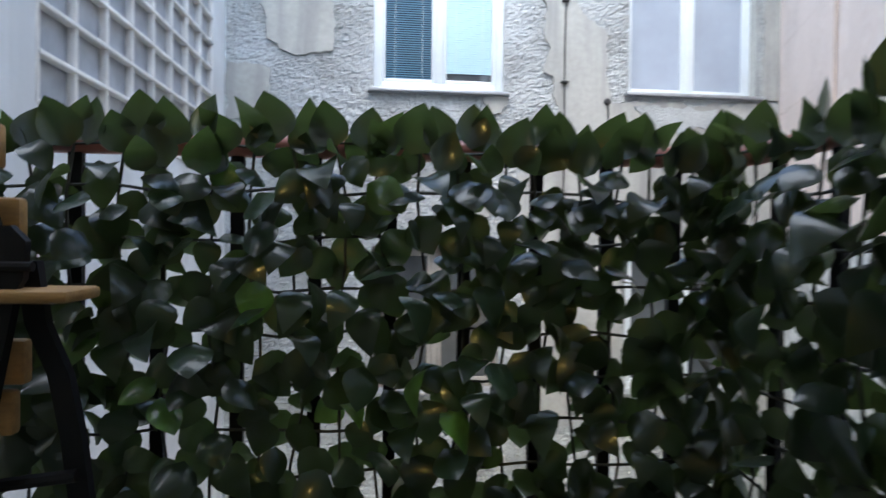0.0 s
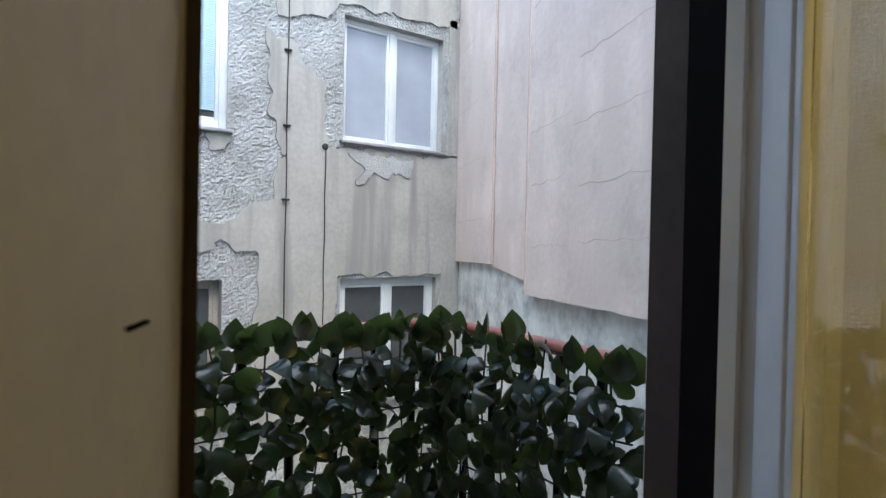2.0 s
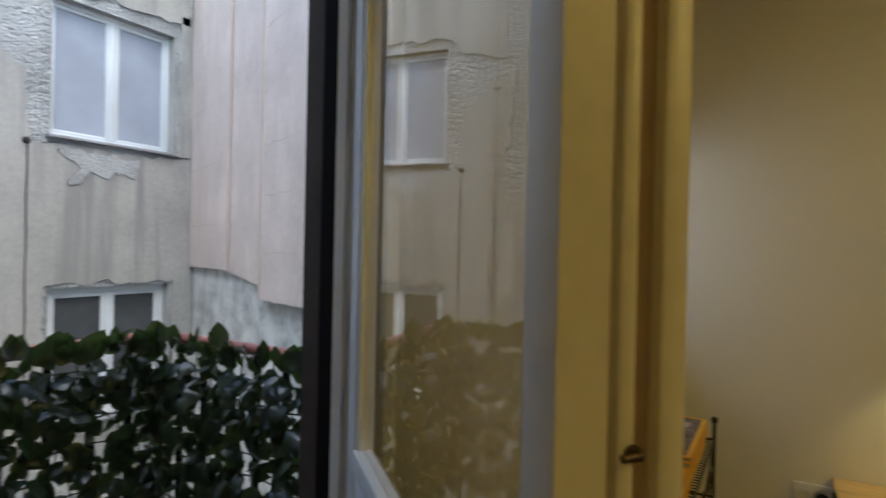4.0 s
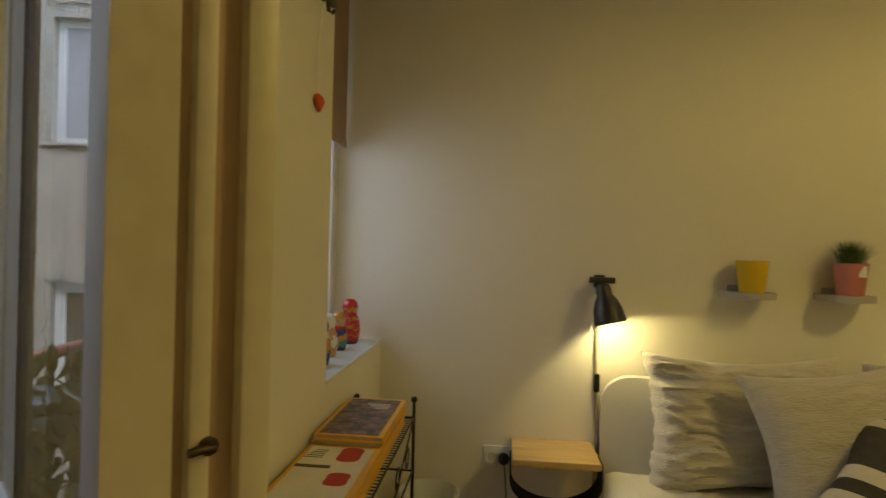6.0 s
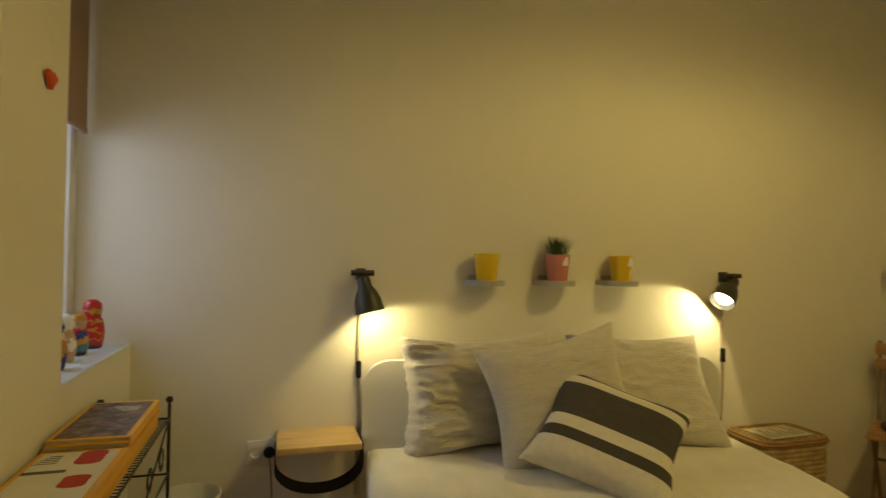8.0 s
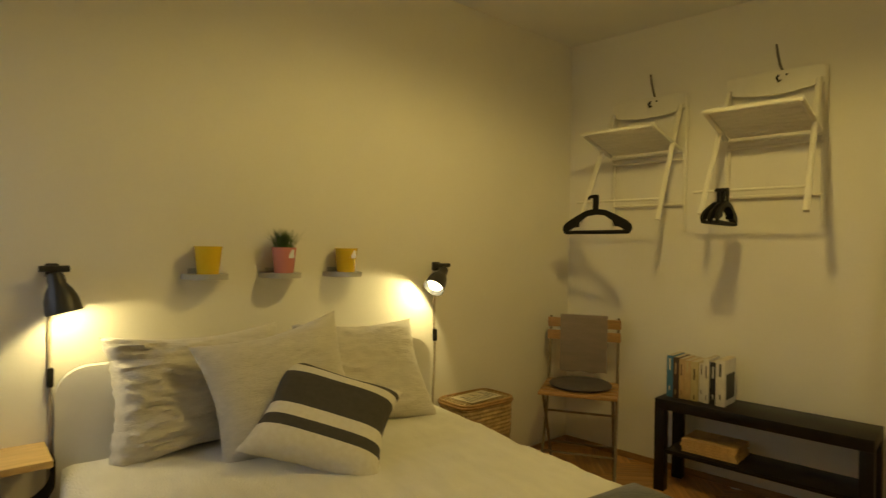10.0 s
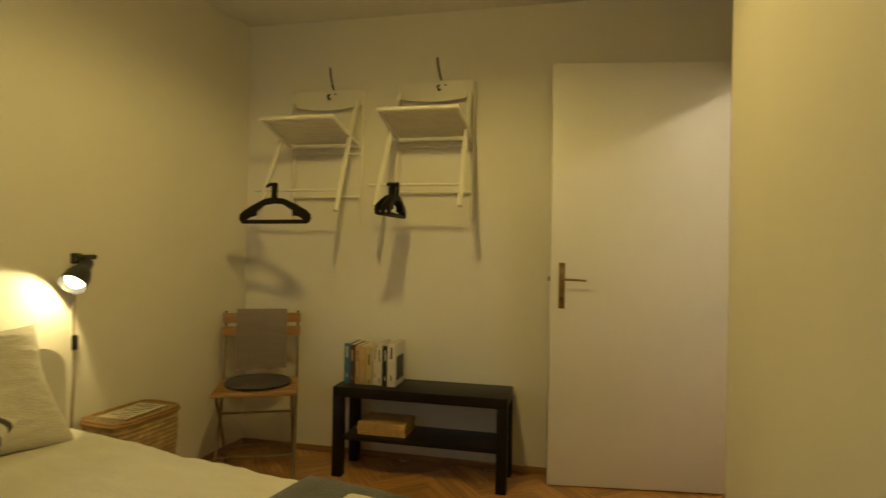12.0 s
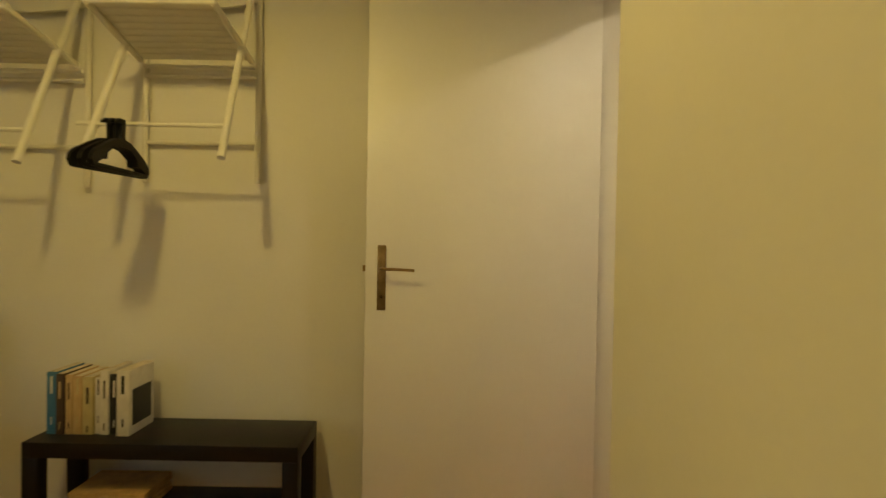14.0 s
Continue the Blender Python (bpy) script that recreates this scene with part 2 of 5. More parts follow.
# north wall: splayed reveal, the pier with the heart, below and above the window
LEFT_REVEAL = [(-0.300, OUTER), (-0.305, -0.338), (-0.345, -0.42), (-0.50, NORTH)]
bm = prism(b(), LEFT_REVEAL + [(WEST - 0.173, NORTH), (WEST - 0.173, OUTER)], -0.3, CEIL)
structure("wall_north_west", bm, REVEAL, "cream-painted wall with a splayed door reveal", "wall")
bm = prism(b(), [(0.345, OUTER), (WIN_L, OUTER), (WIN_L, NORTH), (0.40, NORTH), (0.345, -0.50)], -0.3, CEIL)
structure("wall_north_pier", bm, WALL, "cream-white pier between balcony door and window", "wall")
bm = box(b(), WIN_L, EAST, OUTER, NORTH, -0.3, SILL_Z - 0.010)
structure("wall_north_low", bm, WALL, "cream-white wall below the window sill", "wall")
bm = box(b(), WIN_L, EAST, OUTER, NORTH, 2.25, CEIL)
box(bm, -0.5, 0.40, OUTER, NORTH, 2.12, CEIL)
structure("wall_north_head", bm, WALL, "cream-white wall above the openings", "wall")
# out of view; height chosen to hold sky light off the courtyard facade
bm = box(b(), WEST - 0.3, EAST + 0.2, OUTER, -0.3, CEIL, CEIL + 1.5)
structure("unseen_wall_above", bm, STUCCO, "unseen grey wall above the balcony, added to limit sky light", "wall")

# skirting boards
bm = box(b(), -0.72, EAST + 0.005, SOUTH, SOUTH + 0.012, 0, 0.034, 0.004, SKEW)
structure("baseboard_south", bm, SKIRT, "low oak skirting strip along the wall", "skirting")
bm = box(b(), EAST - 0.012, EAST, -4.17, NORTH, 0, 0.034, 0.004)
structure("baseboard_east", bm, SKIRT, "low oak skirting strip behind the bed", "skirting")

# window sill, window and roller blind
bm = box(b(), WIN_L, EAST, -0.62, NORTH - 0.003, SILL_Z - 0.010, SILL_Z, 0.002)
structure("window_sill", bm, PVC, "white painted inner window sill", "sill")
win = thing("window_1", "white casement window with a glass pane", "window", kind="structure")
bm = box(b(), WIN_L, WIN_L + 0.06, -0.62, -0.56, SILL_Z, 2.25, 0.005)
box(bm, EAST - 0.06, EAST, -0.62, -0.56, SILL_Z, 2.25, 0.005)
box(bm, WIN_L + 0.06, EAST - 0.06, -0.62, -0.56, SILL_Z, SILL_Z + 0.06, 0.005)
box(bm, WIN_L + 0.06, EAST - 0.06, -0.62, -0.56, 2.19, 2.25, 0.005)
part("window_frame", bm, FRAME_WHITE, win)
pane = part("pane", box(b(), WIN_L + 0.06, EAST - 0.06, -0.593, -0.587, SILL_Z + 0.06, 2.19), GLASS, win)
pane.visible_shadow = False

BLIND = material("mauve_roller_blind", (0.33, 0.235, 0.20), 0.85, spread=0.08, scale=5, fine=160, bump=0.3)
blind = thing("roller_blind", "mauve-brown fabric roller blind, half lowered in the window", "blind")
part("fabric", box(b(), WIN_L + 0.012, EAST - 0.025, -0.652, -0.649, 1.535, 2.20), BLIND, blind)
part("hem_bar", box(b(), WIN_L + 0.012, EAST - 0.025, -0.656, -0.645, 1.517, 1.537, 0.004), BLIND, blind, "weighted hem bar")
part("roller", tube(b(), [(WIN_L + 0.01, -0.645, 2.215), (EAST - 0.02, -0.645, 2.215)], 0.022, 12), PVC, blind, "white roller tube")

# ---- balcony door: frame, shutter guides, open glazed leaf ----
bm = prism(b(), [(0.325, -0.235), (0.345, -0.235), (0.345, -0.30), (0.304, -0.30)], BALCONY, 2.12)
structure("shutter_guide_east", bm, GUIDE, "dark brown outer shutter guide", "trim")
# solid strip in place of a dark gap, the gap's shade given as black
bm = prism(b(), [(0.304, -0.301), (0.345, -0.301), (0.345, -0.372), (0.276, -0.372)], BALCONY, 2.12)
structure("shutter_gap_east", bm, BLACK, "black strip standing in for the dark gap beside the door frame", "trim")
bm = prism(b(), [(0.262, -0.373), (0.345, -0.373), (0.345, -0.392), (0.266, -0.392)], BALCONY, 2.12)
prism(bm, [(0.276, -0.392), (0.345, -0.392), (0.345, -0.47), (0.305, -0.47), (0.305, -0.408), (0.278, -0.408)], BALCONY, 2.12)
structure("door_frame_east", bm, FRAME_WHITE, "stepped white wooden balcony door frame", "trim")
bm = prism(b(), [(-0.292, -0.25), (-0.303, -0.25), (-0.308, -0.337), (-0.297, -0.345)], BALCONY, 2.12)
structure("shutter_guide_west", bm, GUIDE, "dark brown outer shutter guide", "trim")
bm = box(b(), -0.33, 0.33, -0.50, OUTER, -0.3, BALCONY - 0.002)
structure("threshold", bm, TILE, "worn stone threshold of the balcony door", "floor")

HINGE, FREE = Vector((0.266, -0.412, 0)), Vector((-0.219, -0.975, 0))
ALONG = (FREE - HINGE).normalized()
INWARD = Vector((-ALONG.y, ALONG.x, 0))          # towards the room side of the leaf
LEAF_M = Matrix(((ALONG.x, INWARD.x, 0, HINGE.x), (ALONG.y, INWARD.y, 0, HINGE.y), (0, 0, 1, 0), (0, 0, 0, 1)))
LEN = (FREE - HINGE).length
leaf = thing("door_1", "balcony door leaf with glass, standing half open", "door", LEAF_M, kind="structure")
bm = box(b(), 0, 0.062, 0, 0.04, 0.03, 2.08, 0.004)
box(bm, 0.062, 0.078, 0.004, 0.036, 0.80, 2.0, 0.003)
part("hinge_stile", bm, FRAME_WHITE, leaf, "weathered white hinge stile")
bm = box(b(), LEN - 0.045, LEN, 0, 0.038, 0.03, 2.08, 0.003)
part("lock_stile", bm, FRAME_WHITE, leaf, "white lock stile")
bm = box(b(), 0.062, LEN - 0.045, 0.003, 0.037, 0.03, 0.79, 0.003)
box(bm, 0.10, LEN - 0.115, -0.006, 0.003, 0.13, 0.69, 0.004)
part("bottom_panel", bm, FRAME_WHITE, leaf, "white lower door panel")
bm = box(b(), 0.063, LEN - 0.045, -0.004, 0.038, 0.79, 0.83, 0.006)
part("glazing_bead", bm, FRAME_WHITE, leaf, "white moulded glazing bead")
part("top_rail", box(b(), 0.079, LEN - 0.045, 0.002, 0.038, 1.98, 2.08, 0.004), FRAME_WHITE, leaf)
pane = part("pane", box(b(), 0.078, LEN - 0.045, 0.013, 0.018, 0.83, 1.98), GLASS, leaf)
pane.visible_shadow = False
# room-side layers of the leaf's meeting edge, with two rebates
# worn brown paint, with the shade inside the grooves mixed into the colour
REBATE = material("worn_brown_shaded_rebate", (0.46, 0.335, 0.215), 0.6, spread=0.22, scale=5, fine=40, bump=0.3, stretch=(1, 1, 0.15))
bm = box(b(), LEN - 0.06, LEN - 0.002, 0.050, 0.064, 0.03, 2.08, 0.003)
box(bm, LEN - 0.06, LEN, 0.082, 0.104, 0.03, 2.08, 0.003)
part("meeting_edge", bm, CREAM, leaf, "cream-painted rebated meeting edge")
for y0, y1 in ((0.0385, 0.050), (0.064, 0.082)):
    part("rebate", box(b(), LEN - 0.06, LEN - 0.012, y0, y1, 0.03, 2.08), REBATE, leaf, "worn brown rebate with the groove's shade in its colour")
bm = box(b(), LEN + 0.0005, LEN + 0.003, 0.0, 0.0385, 0.03, 2.08)
part("edge_strip", bm, CREAM, leaf, "cream-painted edge strip")
BRASS_OLD = material("worn_dark_metal", (0.10, 0.075, 0.05), 0.35, metal=0.9, spread=0.3, scale=20)
bm = lathe(b(), [(0.006, 0), (0.006, 0.003), (0.003, 0.004), (0.003, 0.008)], 14, pose(LEN - 0.002, 0.062, 1.053, 0, 90, 0))
tube(bm, [(LEN + 0.006, 0.062, 1.053), (LEN + 0.008, 0.060, 1.054), (LEN + 0.009, 0.054, 1.055), (LEN + 0.009, 0.046, 1.054)], 0.0034, 10, 0.0028)
handle = part("door_handle", bm, BRASS_OLD, leaf, "worn dark metal lever handle")

# belt of the roller shutter on the splayed reveal
BELT = material("grey_woven_belt", (0.07, 0.065, 0.06), 0.8, spread=0.2, scale=30)
belt = thing("shutter_belt", "dark woven shutter belt hanging on the reveal", "shutter belt")
bm = b()
pts = [(-0.392, -0.540, 1.62), (-0.394, -0.545, 1.40), (-0.398, -0.553, 1.25), (-0.402, -0.562, 1.19), (-0.408, -0.580, 1.15), (-0.416, -0.602, 1.10), (-0.422, -0.618, 1.0), (-0.424, -0.625, 0.85)]
for p, q in zip(pts, pts[1:]):
    a = [Vector(p), Vector(q)]
    o, w = Vector((0.003, -0.001, 0)), Vector((-0.003, -0.007, 0))
    v = [bm.verts.new(x) for x in (a[0] - w, a[0] + w, a[0] + w + o, a[0] - w + o, a[1] - w, a[1] + w, a[1] + w + o, a[1] - w + o)]
    for f in ((0, 1, 2, 3), (7, 6, 5, 4), (0, 4, 5, 1), (1, 5, 6, 2), (2, 6, 7, 3), (3, 7, 4, 0)):
        bm.faces.new([v[k] for k in f])
part("belt", bm, BELT, belt)
# thin black bar drawn for a short dark mark on the reveal
sl = tagged(part("dark_mark", box(b(), -0.015, 0.015, -0.0012, 0.0012, -0.0013, 0.0013, 0.0004, pose(-0.3385, -0.4065, 1.071, 0, 0, 64)), BLACK), "small dark mark on the painted reveal", "slot", "", "structure")
bm = box(b(), -0.011, 0.011, -0.006, 0.007, -0.014, 0.014, 0.004, pose(-0.402, -0.560, 1.205, 0, 0, 66))
part("belt_guide", bm, IRON, belt, "dark plastic belt guide")

# ---- outdoors: the courtyard ----
structure("ground", box(b(), -40, 40, OUTER + 0.0, 60, -3.6, -3.4), GROUND, "grey concrete courtyard floor", "ground")
structure("balcony_floor", box(b(), -1.41, 0.56, OUTER, 0.56, BALCONY - 0.14, BALCONY), TILE, "small tiled balcony slab", "floor")
OPENINGS = [(-0.155, 1.010, 2.105, 3.55), (2.170, 3.420, 2.150, 3.46), (-0.155, 0.990, -0.56, 0.725), (2.170, 3.385, -0.60, 0.712)]


def stops(low, high, step, fixed):
    """Grid lines from low to high, with the fixed ones among them."""
    lines = sorted(set(fixed) | {low, high})
    out = []
    for p, q in zip(lines, lines[1:]):
        n = max(1, round((q - p) / step))
        out += [p + (q - p) * k / n for k in range(n)]
    return out + [high]


def rough_wall(openings):
    """The roughcast facade, with real relief and holes for its windows."""
    xs = stops(LEFT_FACADE, 3.75, 0.016, [v for o in openings for v in o[:2]])
    zs = stops(-3.4, 5.0, 0.016, [v for o in openings for v in o[2:]])
    verts, faces = [], []
    for z in zs:
        for x in xs:
            edge = any(o[0] - 1e-6 <= x <= o[1] + 1e-6 and o[2] - 1e-6 <= z <= o[3] + 1e-6 for o in openings)
            h = 0.0 if edge else 0.009 * noise.noise(Vector((x * 21, z * 21, 1))) + 0.013 * noise.noise(Vector((x * 47, z * 47, 5))) + 0.010 * noise.noise(Vector((x * 3, z * 3, 9)))
            verts.append((x, FACADE - h, z))
    w = len(xs)
    for j in range(len(zs) - 1):
        for i in range(w - 1):
            cx, cz = (xs[i] + xs[i + 1]) / 2, (zs[j] + zs[j + 1]) / 2
            if not any(o[0] < cx < o[1] and o[2] < cz < o[3] for o in openings):
                k = j * w + i
                faces.append((k, k + 1, k + w + 1, k + w))
    me = bpy.data.meshes.new("facade")
    me.from_pydata(verts, [], faces)
    me.materials.append(STUCCO)
    return me


tagged(new("facade_wall", rough_wall(OPENINGS)), "old grey roughcast courtyard facade with peeling patches", "facade", kind="structure")
bm = b()
for x0, x1, z0, z1 in OPENINGS:
    for q in ((x0 - 0.03, x0, z0 - 0.03, z1 + 0.03), (x1, x1 + 0.03, z0 - 0.03, z1 + 0.03), (x0, x1, z0 - 0.03, z0), (x0, x1, z1, z1 + 0.03)):
        box(bm, q[0], q[1], FACADE + 0.012, FACADE + 0.35, q[2], q[3])
structure("facade_reveals", bm, PATCH, "grey plaster reveals of the facade windows", "wall")
# flat dark sheets behind the windows, the unlit rooms given as colour
bm = b()
for x0, x1, z0, z1 in OPENINGS:
    box(bm, x0 - 0.03, x1 + 0.03, FACADE + 0.36, FACADE + 0.40, z0 - 0.03, z1 + 0.03)
structure("facade_dark_backing", bm, GUIDE, "dark sheets in place of unlit rooms behind the facade windows", "backdrop")


def plaster(outline, seed, proud=0.022, mat=PATCH, rag=0.05):
    """An island of plaster on the facade: a plan outline whose edge is broken up at two scales."""
    bm = b()
    ring = []
    for (xa, za), (xb, zb) in zip(outline, outline[1:] + outline[:1]):
        length = math.hypot(xb - xa, zb - za)
        n = max(2, int(length / 0.03))
        for k in range(n):
            t = k / n
            x, z = xa + (xb - xa) * t, za + (zb - za) * t
            d = rag * (noise.noise(Vector((x * 5, z * 5, seed))) + 0.5 * noise.noise(Vector((x * 17, z * 17, seed + 3)))) * (0.35 + math.sin(math.pi * t))
            ring.append((x - (zb - za) / length * d, z + (xb - xa) / length * d))
    front = [bm.verts.new((x, FACADE - proud, z)) for x, z in ring]
    back = [bm.verts.new((x, FACADE + 0.01, z)) for x, z in ring]
    for k in range(len(ring)):
        m = (k + 1) % len(ring)
        bm.faces.new((front[k], front[m], back[m], back[k]))
    bm.faces.new(front)
    tagged(part("plaster_patch", bm, mat, None, "", None), "ragged island of smooth beige-grey old plaster", "plaster", "peeling plaster on the facade", "structure")


plaster([(1.35, 3.15), (1.46, 3.03), (1.68, 3.05), (1.75, 2.83), (1.95, 2.68), (1.99, 2.00), (1.78, 1.93), (1.52, 1.93), (1.46, 2.25), (1.38, 2.31), (1.38, 2.68)], 1.0, 0.024)
plaster([(1.48, 1.89), (2.05, 2.06), (3.73, 2.09), (3.73, -0.8), (3.43, -0.8), (3.43, 0.75), (2.13, 0.75), (2.13, -0.8), (1.28, -0.8), (1.31, 0.97), (1.10, 0.99), (0.96, 1.10), (0.79, 0.97), (0.54, 1.10), (0.53, 1.27), (0.72, 1.30), (1.0, 1.24), (1.17, 1.40), (1.46, 1.50)], 2.0, 0.022)
plaster([(3.47, 2.12), (3.73, 2.12), (3.73, 3.7), (3.50, 3.7)], 3.0, 0.023, rag=0.03)
plaster([(1.46, 3.28), (1.97, 3.36), (2.10, 3.55), (3.6, 3.62), (3.6, 4.4), (1.5, 4.3)], 4.0, 0.023)
plaster([(0.80, 2.08), (1.05, 2.10), (0.99, 1.92), (0.86, 1.91)], 5.0)
plaster([(2.22, 2.02), (3.02, 2.03), (2.96, 1.82), (2.76, 1.88), (2.32, 1.70), (2.42, 1.86)], 6.0, 0.034, STUCCO, 0.07)
plaster([(-1.10, 3.2), (-0.52, 3.2), (-0.50, 2.42), (-0.82, 2.36), (-1.06, 2.50)], 7.0)
plaster([(-1.40, 2.3), (-1.02, 2.25), (-1.05, 1.82), (-1.40, 1.78)], 8.0)
plaster([(-0.80, 1.2), (-0.32, 1.22), (-0.34, 0.82), (-0.75, 0.78)], 9.0)


def house_window(x0, x1, z0, z1, setback, frame_mat, left_pane, right_pane, label, sill=True, bar=0.055, split=0.5):
    """A two-sash window in the facade, with its frame, sashes, panes and sill."""
    w = thing("window", label, "window", group="courtyard windows", kind="structure")
    y = FACADE + setback
    bm = b()
    for q in ((x0, x0 + bar, z0, z1), (x1 - bar, x1, z0, z1), (x0 + bar, x1 - bar, z0, z0 + bar), (x0 + bar, x1 - bar, z1 - bar, z1)):
        box(bm, q[0], q[1], y, y + 0.07, q[2], q[3], 0.006)
    mid = x0 + (x1 - x0) * split
    box(bm, mid - 0.035, mid + 0.035, y - 0.006, y + 0.06, z0 + bar, z1 - bar, 0.006)
    part("window_frame", bm, frame_mat, w)
    for p, q, m in ((x0 + bar, mid - 0.035, left_pane), (mid + 0.035, x1 - bar, right_pane)):
        bm = b()
        s = 0.032
        for r in ((p, p + s, z0 + bar, z1 - bar), (q - s, q, z0 + bar, z1 - bar), (p + s, q - s, z0 + bar, z0 + bar + s), (p + s, q - s, z1 - bar - s, z1 - bar)):
            box(bm, r[0], r[1], y + 0.008, y + 0.05, r[2], r[3], 0.005)
        part("sash", bm, frame_mat, w)
        part("pane", box(b(), p + s, q - s, y + 0.03, y + 0.034, z0 + bar + s, z1 - bar - s), m, w)
    if sill:
        part("window_sill", box(b(), x0 - 0.04, x1 + 0.04, FACADE - 0.07, y + 0.02, z0 - 0.028, z0 + 0.002, 0.006), SILL_METAL, w, "grey sheet-metal sill")
    return w, y, mid


wa, ya, ma = house_window(*OPENINGS[0], 0.015, PVC, DARK_PANE, GREY_PANE, "white plastic window with lowered venetian blinds", bar=0.075)
x0, x1, z0, z1 = OPENINGS[0]
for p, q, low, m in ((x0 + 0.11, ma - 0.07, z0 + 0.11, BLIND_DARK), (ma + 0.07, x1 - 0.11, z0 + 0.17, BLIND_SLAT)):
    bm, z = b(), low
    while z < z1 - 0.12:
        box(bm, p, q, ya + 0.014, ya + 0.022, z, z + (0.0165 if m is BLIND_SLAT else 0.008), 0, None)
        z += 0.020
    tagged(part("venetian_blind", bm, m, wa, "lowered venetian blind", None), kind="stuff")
    bm = b()
    for f in (0.2, 0.8):
        tube(bm, [(p + (q - p) * f, ya + 0.010, low), (p + (q - p) * f, ya + 0.010, z1 - 0.12)], 0.002, 5)
    part("blind_cord", bm, PVC, wa)
house_window(*OPENINGS[1], 0.10, PVC, FROST, FROST, "white window with frosted grey panes", bar=0.045)
house_window(*OPENINGS[2], 0.12, BROWN_FRAME, GREY_PANE, GREY_PANE, "weathered grey-brown window with dark panes")
house_window(*OPENINGS[3], 0.08, PVC, GREY_PANE, GREY_PANE, "new white plastic window with dark panes", bar=0.07)

for x, top, clips in ((1.560, 5.0, (2.95, 2.22, 1.50)), (1.965, 2.06, ())):
    c = thing("facade_cable", "thin black cable running down the facade", "cable", group="facade cables")
    bm = tube(b(), [(x + 0.004 * math.sin(k * 1.7), FACADE - 0.045, top - (top + 0.6) * k / 14) for k in range(15)], 0.006, 6)
    part("wire", bm, CABLE, c)
    for z in clips:
        part("clip", box(b(), x - 0.035, x + 0.035, FACADE - 0.06, FACADE - 0.005, z - 0.008, z + 0.008, 0.003), CABLE, c)
    if not clips:
        part("knob", lathe(b(), [(0.03, 0), (0.035, 0.02), (0.02, 0.04)], 12, pose(x, FACADE - 0.01, top, 90, 0, 0)), CABLE, c)

# side building with the lattice window
bm = box(b(), LEFT_FACADE - 0.3, LEFT_FACADE, OUTER, 2.10, -3.4, 5)
box(bm, LEFT_FACADE - 0.3, LEFT_FACADE, 4.38, FACADE, -3.4, 5)
box(bm, LEFT_FACADE - 0.3, LEFT_FACADE, 2.10, 4.38, -3.4, 1.30)
box(bm, LEFT_FACADE - 0.3, LEFT_FACADE, 2.10, 4.38, 4.2, 5)
structure("side_wall", bm, CONCRETE, "pale weathered wall of the neighbouring building", "wall")
# pale base colour stands in for the sky reflected in the panes
SKY_PANE = material("sky_pale_pane", (0.36, 0.375, 0.40), 0.35, spread=0.2, scale=3, fine=12, bump=0.05)
lat = thing("lattice_window", "large pale lattice window with small grey panes", "window", kind="structure")
part("pane", box(b(), LEFT_FACADE - 0.050, LEFT_FACADE - 0.035, 2.10, 4.38, 1.30, 4.2), SKY_PANE, lat, "grey glazing behind the lattice, sky reflection in its colour")
LATTICE = material("pale_concrete_lattice", (0.78, 0.75, 0.71), 0.85, spread=0.15, scale=5)
bars = [(2.10 + 2.28 * k / 8, None) for k in range(9)] + [(None, 1.31 + 0.20 * k) for k in range(15)]
for y, z in bars:
    if z is None:
        bm = box(b(), LEFT_FACADE - 0.035, LEFT_FACADE + 0.004, y - 0.015, y + 0.015, 1.30, 4.2, 0.006)
    else:
        bm = box(b(), LEFT_FACADE - 0.035, LEFT_FACADE + 0.012, 2.10, 4.38, z - 0.011, z + 0.011, 0.006)
    part("lattice_bar", bm, LATTICE, lat)

# slanting pink side wall with its layers and seams
P0, PD = Vector((3.70, FACADE, 0)), Vector((-0.40, -1.0, 0)).normalized()
PN = Vector((PD.y, -PD.x, 0))
PINK_M = Matrix(((PD.x, PN.x, 0, P0.x), (PD.y, PN.y, 0, P0.y), (0, 0, 1, 0), (0, 0, 0, 1)))
BARE = material("bare_mottled_concrete", (0.62, 0.63, 0.60), 0.92, spread=0.4, scale=3.5, fine=16, bump=0.6, depth=0.012, tint=(0.38, 0.385, 0.37))
pink = thing("pink_wall", "pale pink rendered side wall over bare concrete", "wall", PINK_M, kind="structure")
part("concrete_base", box(b(), -0.2, 5.2, -0.4, 0, -3.4, 5), BARE, pink, "bare stained concrete wall")


def slab(s0, s1, bottom0, bottom1, proud):
    """A layer of render with a ragged lower edge."""
    bm = b()
    n = 26
    low = [(s0 + (s1 - s0) * k / n, bottom0 + (bottom1 - bottom0) * k / n + 0.018 * noise.noise(Vector((s0 + k * 0.7, 3, 1)))) for k in range(n + 1)]
    f = [bm.verts.new((s, proud, z)) for s, z in low] + [bm.verts.new((s1, proud, 5)), bm.verts.new((s0, proud, 5))]
    k2 = [bm.verts.new((v.co.x, 0, v.co.z)) for v in f]
    bm.faces.new(f)
    for i in range(len(f)):
        bm.faces.new((f[i], f[(i + 1) % len(f)], k2[(i + 1) % len(f)], k2[i]))
    return bm


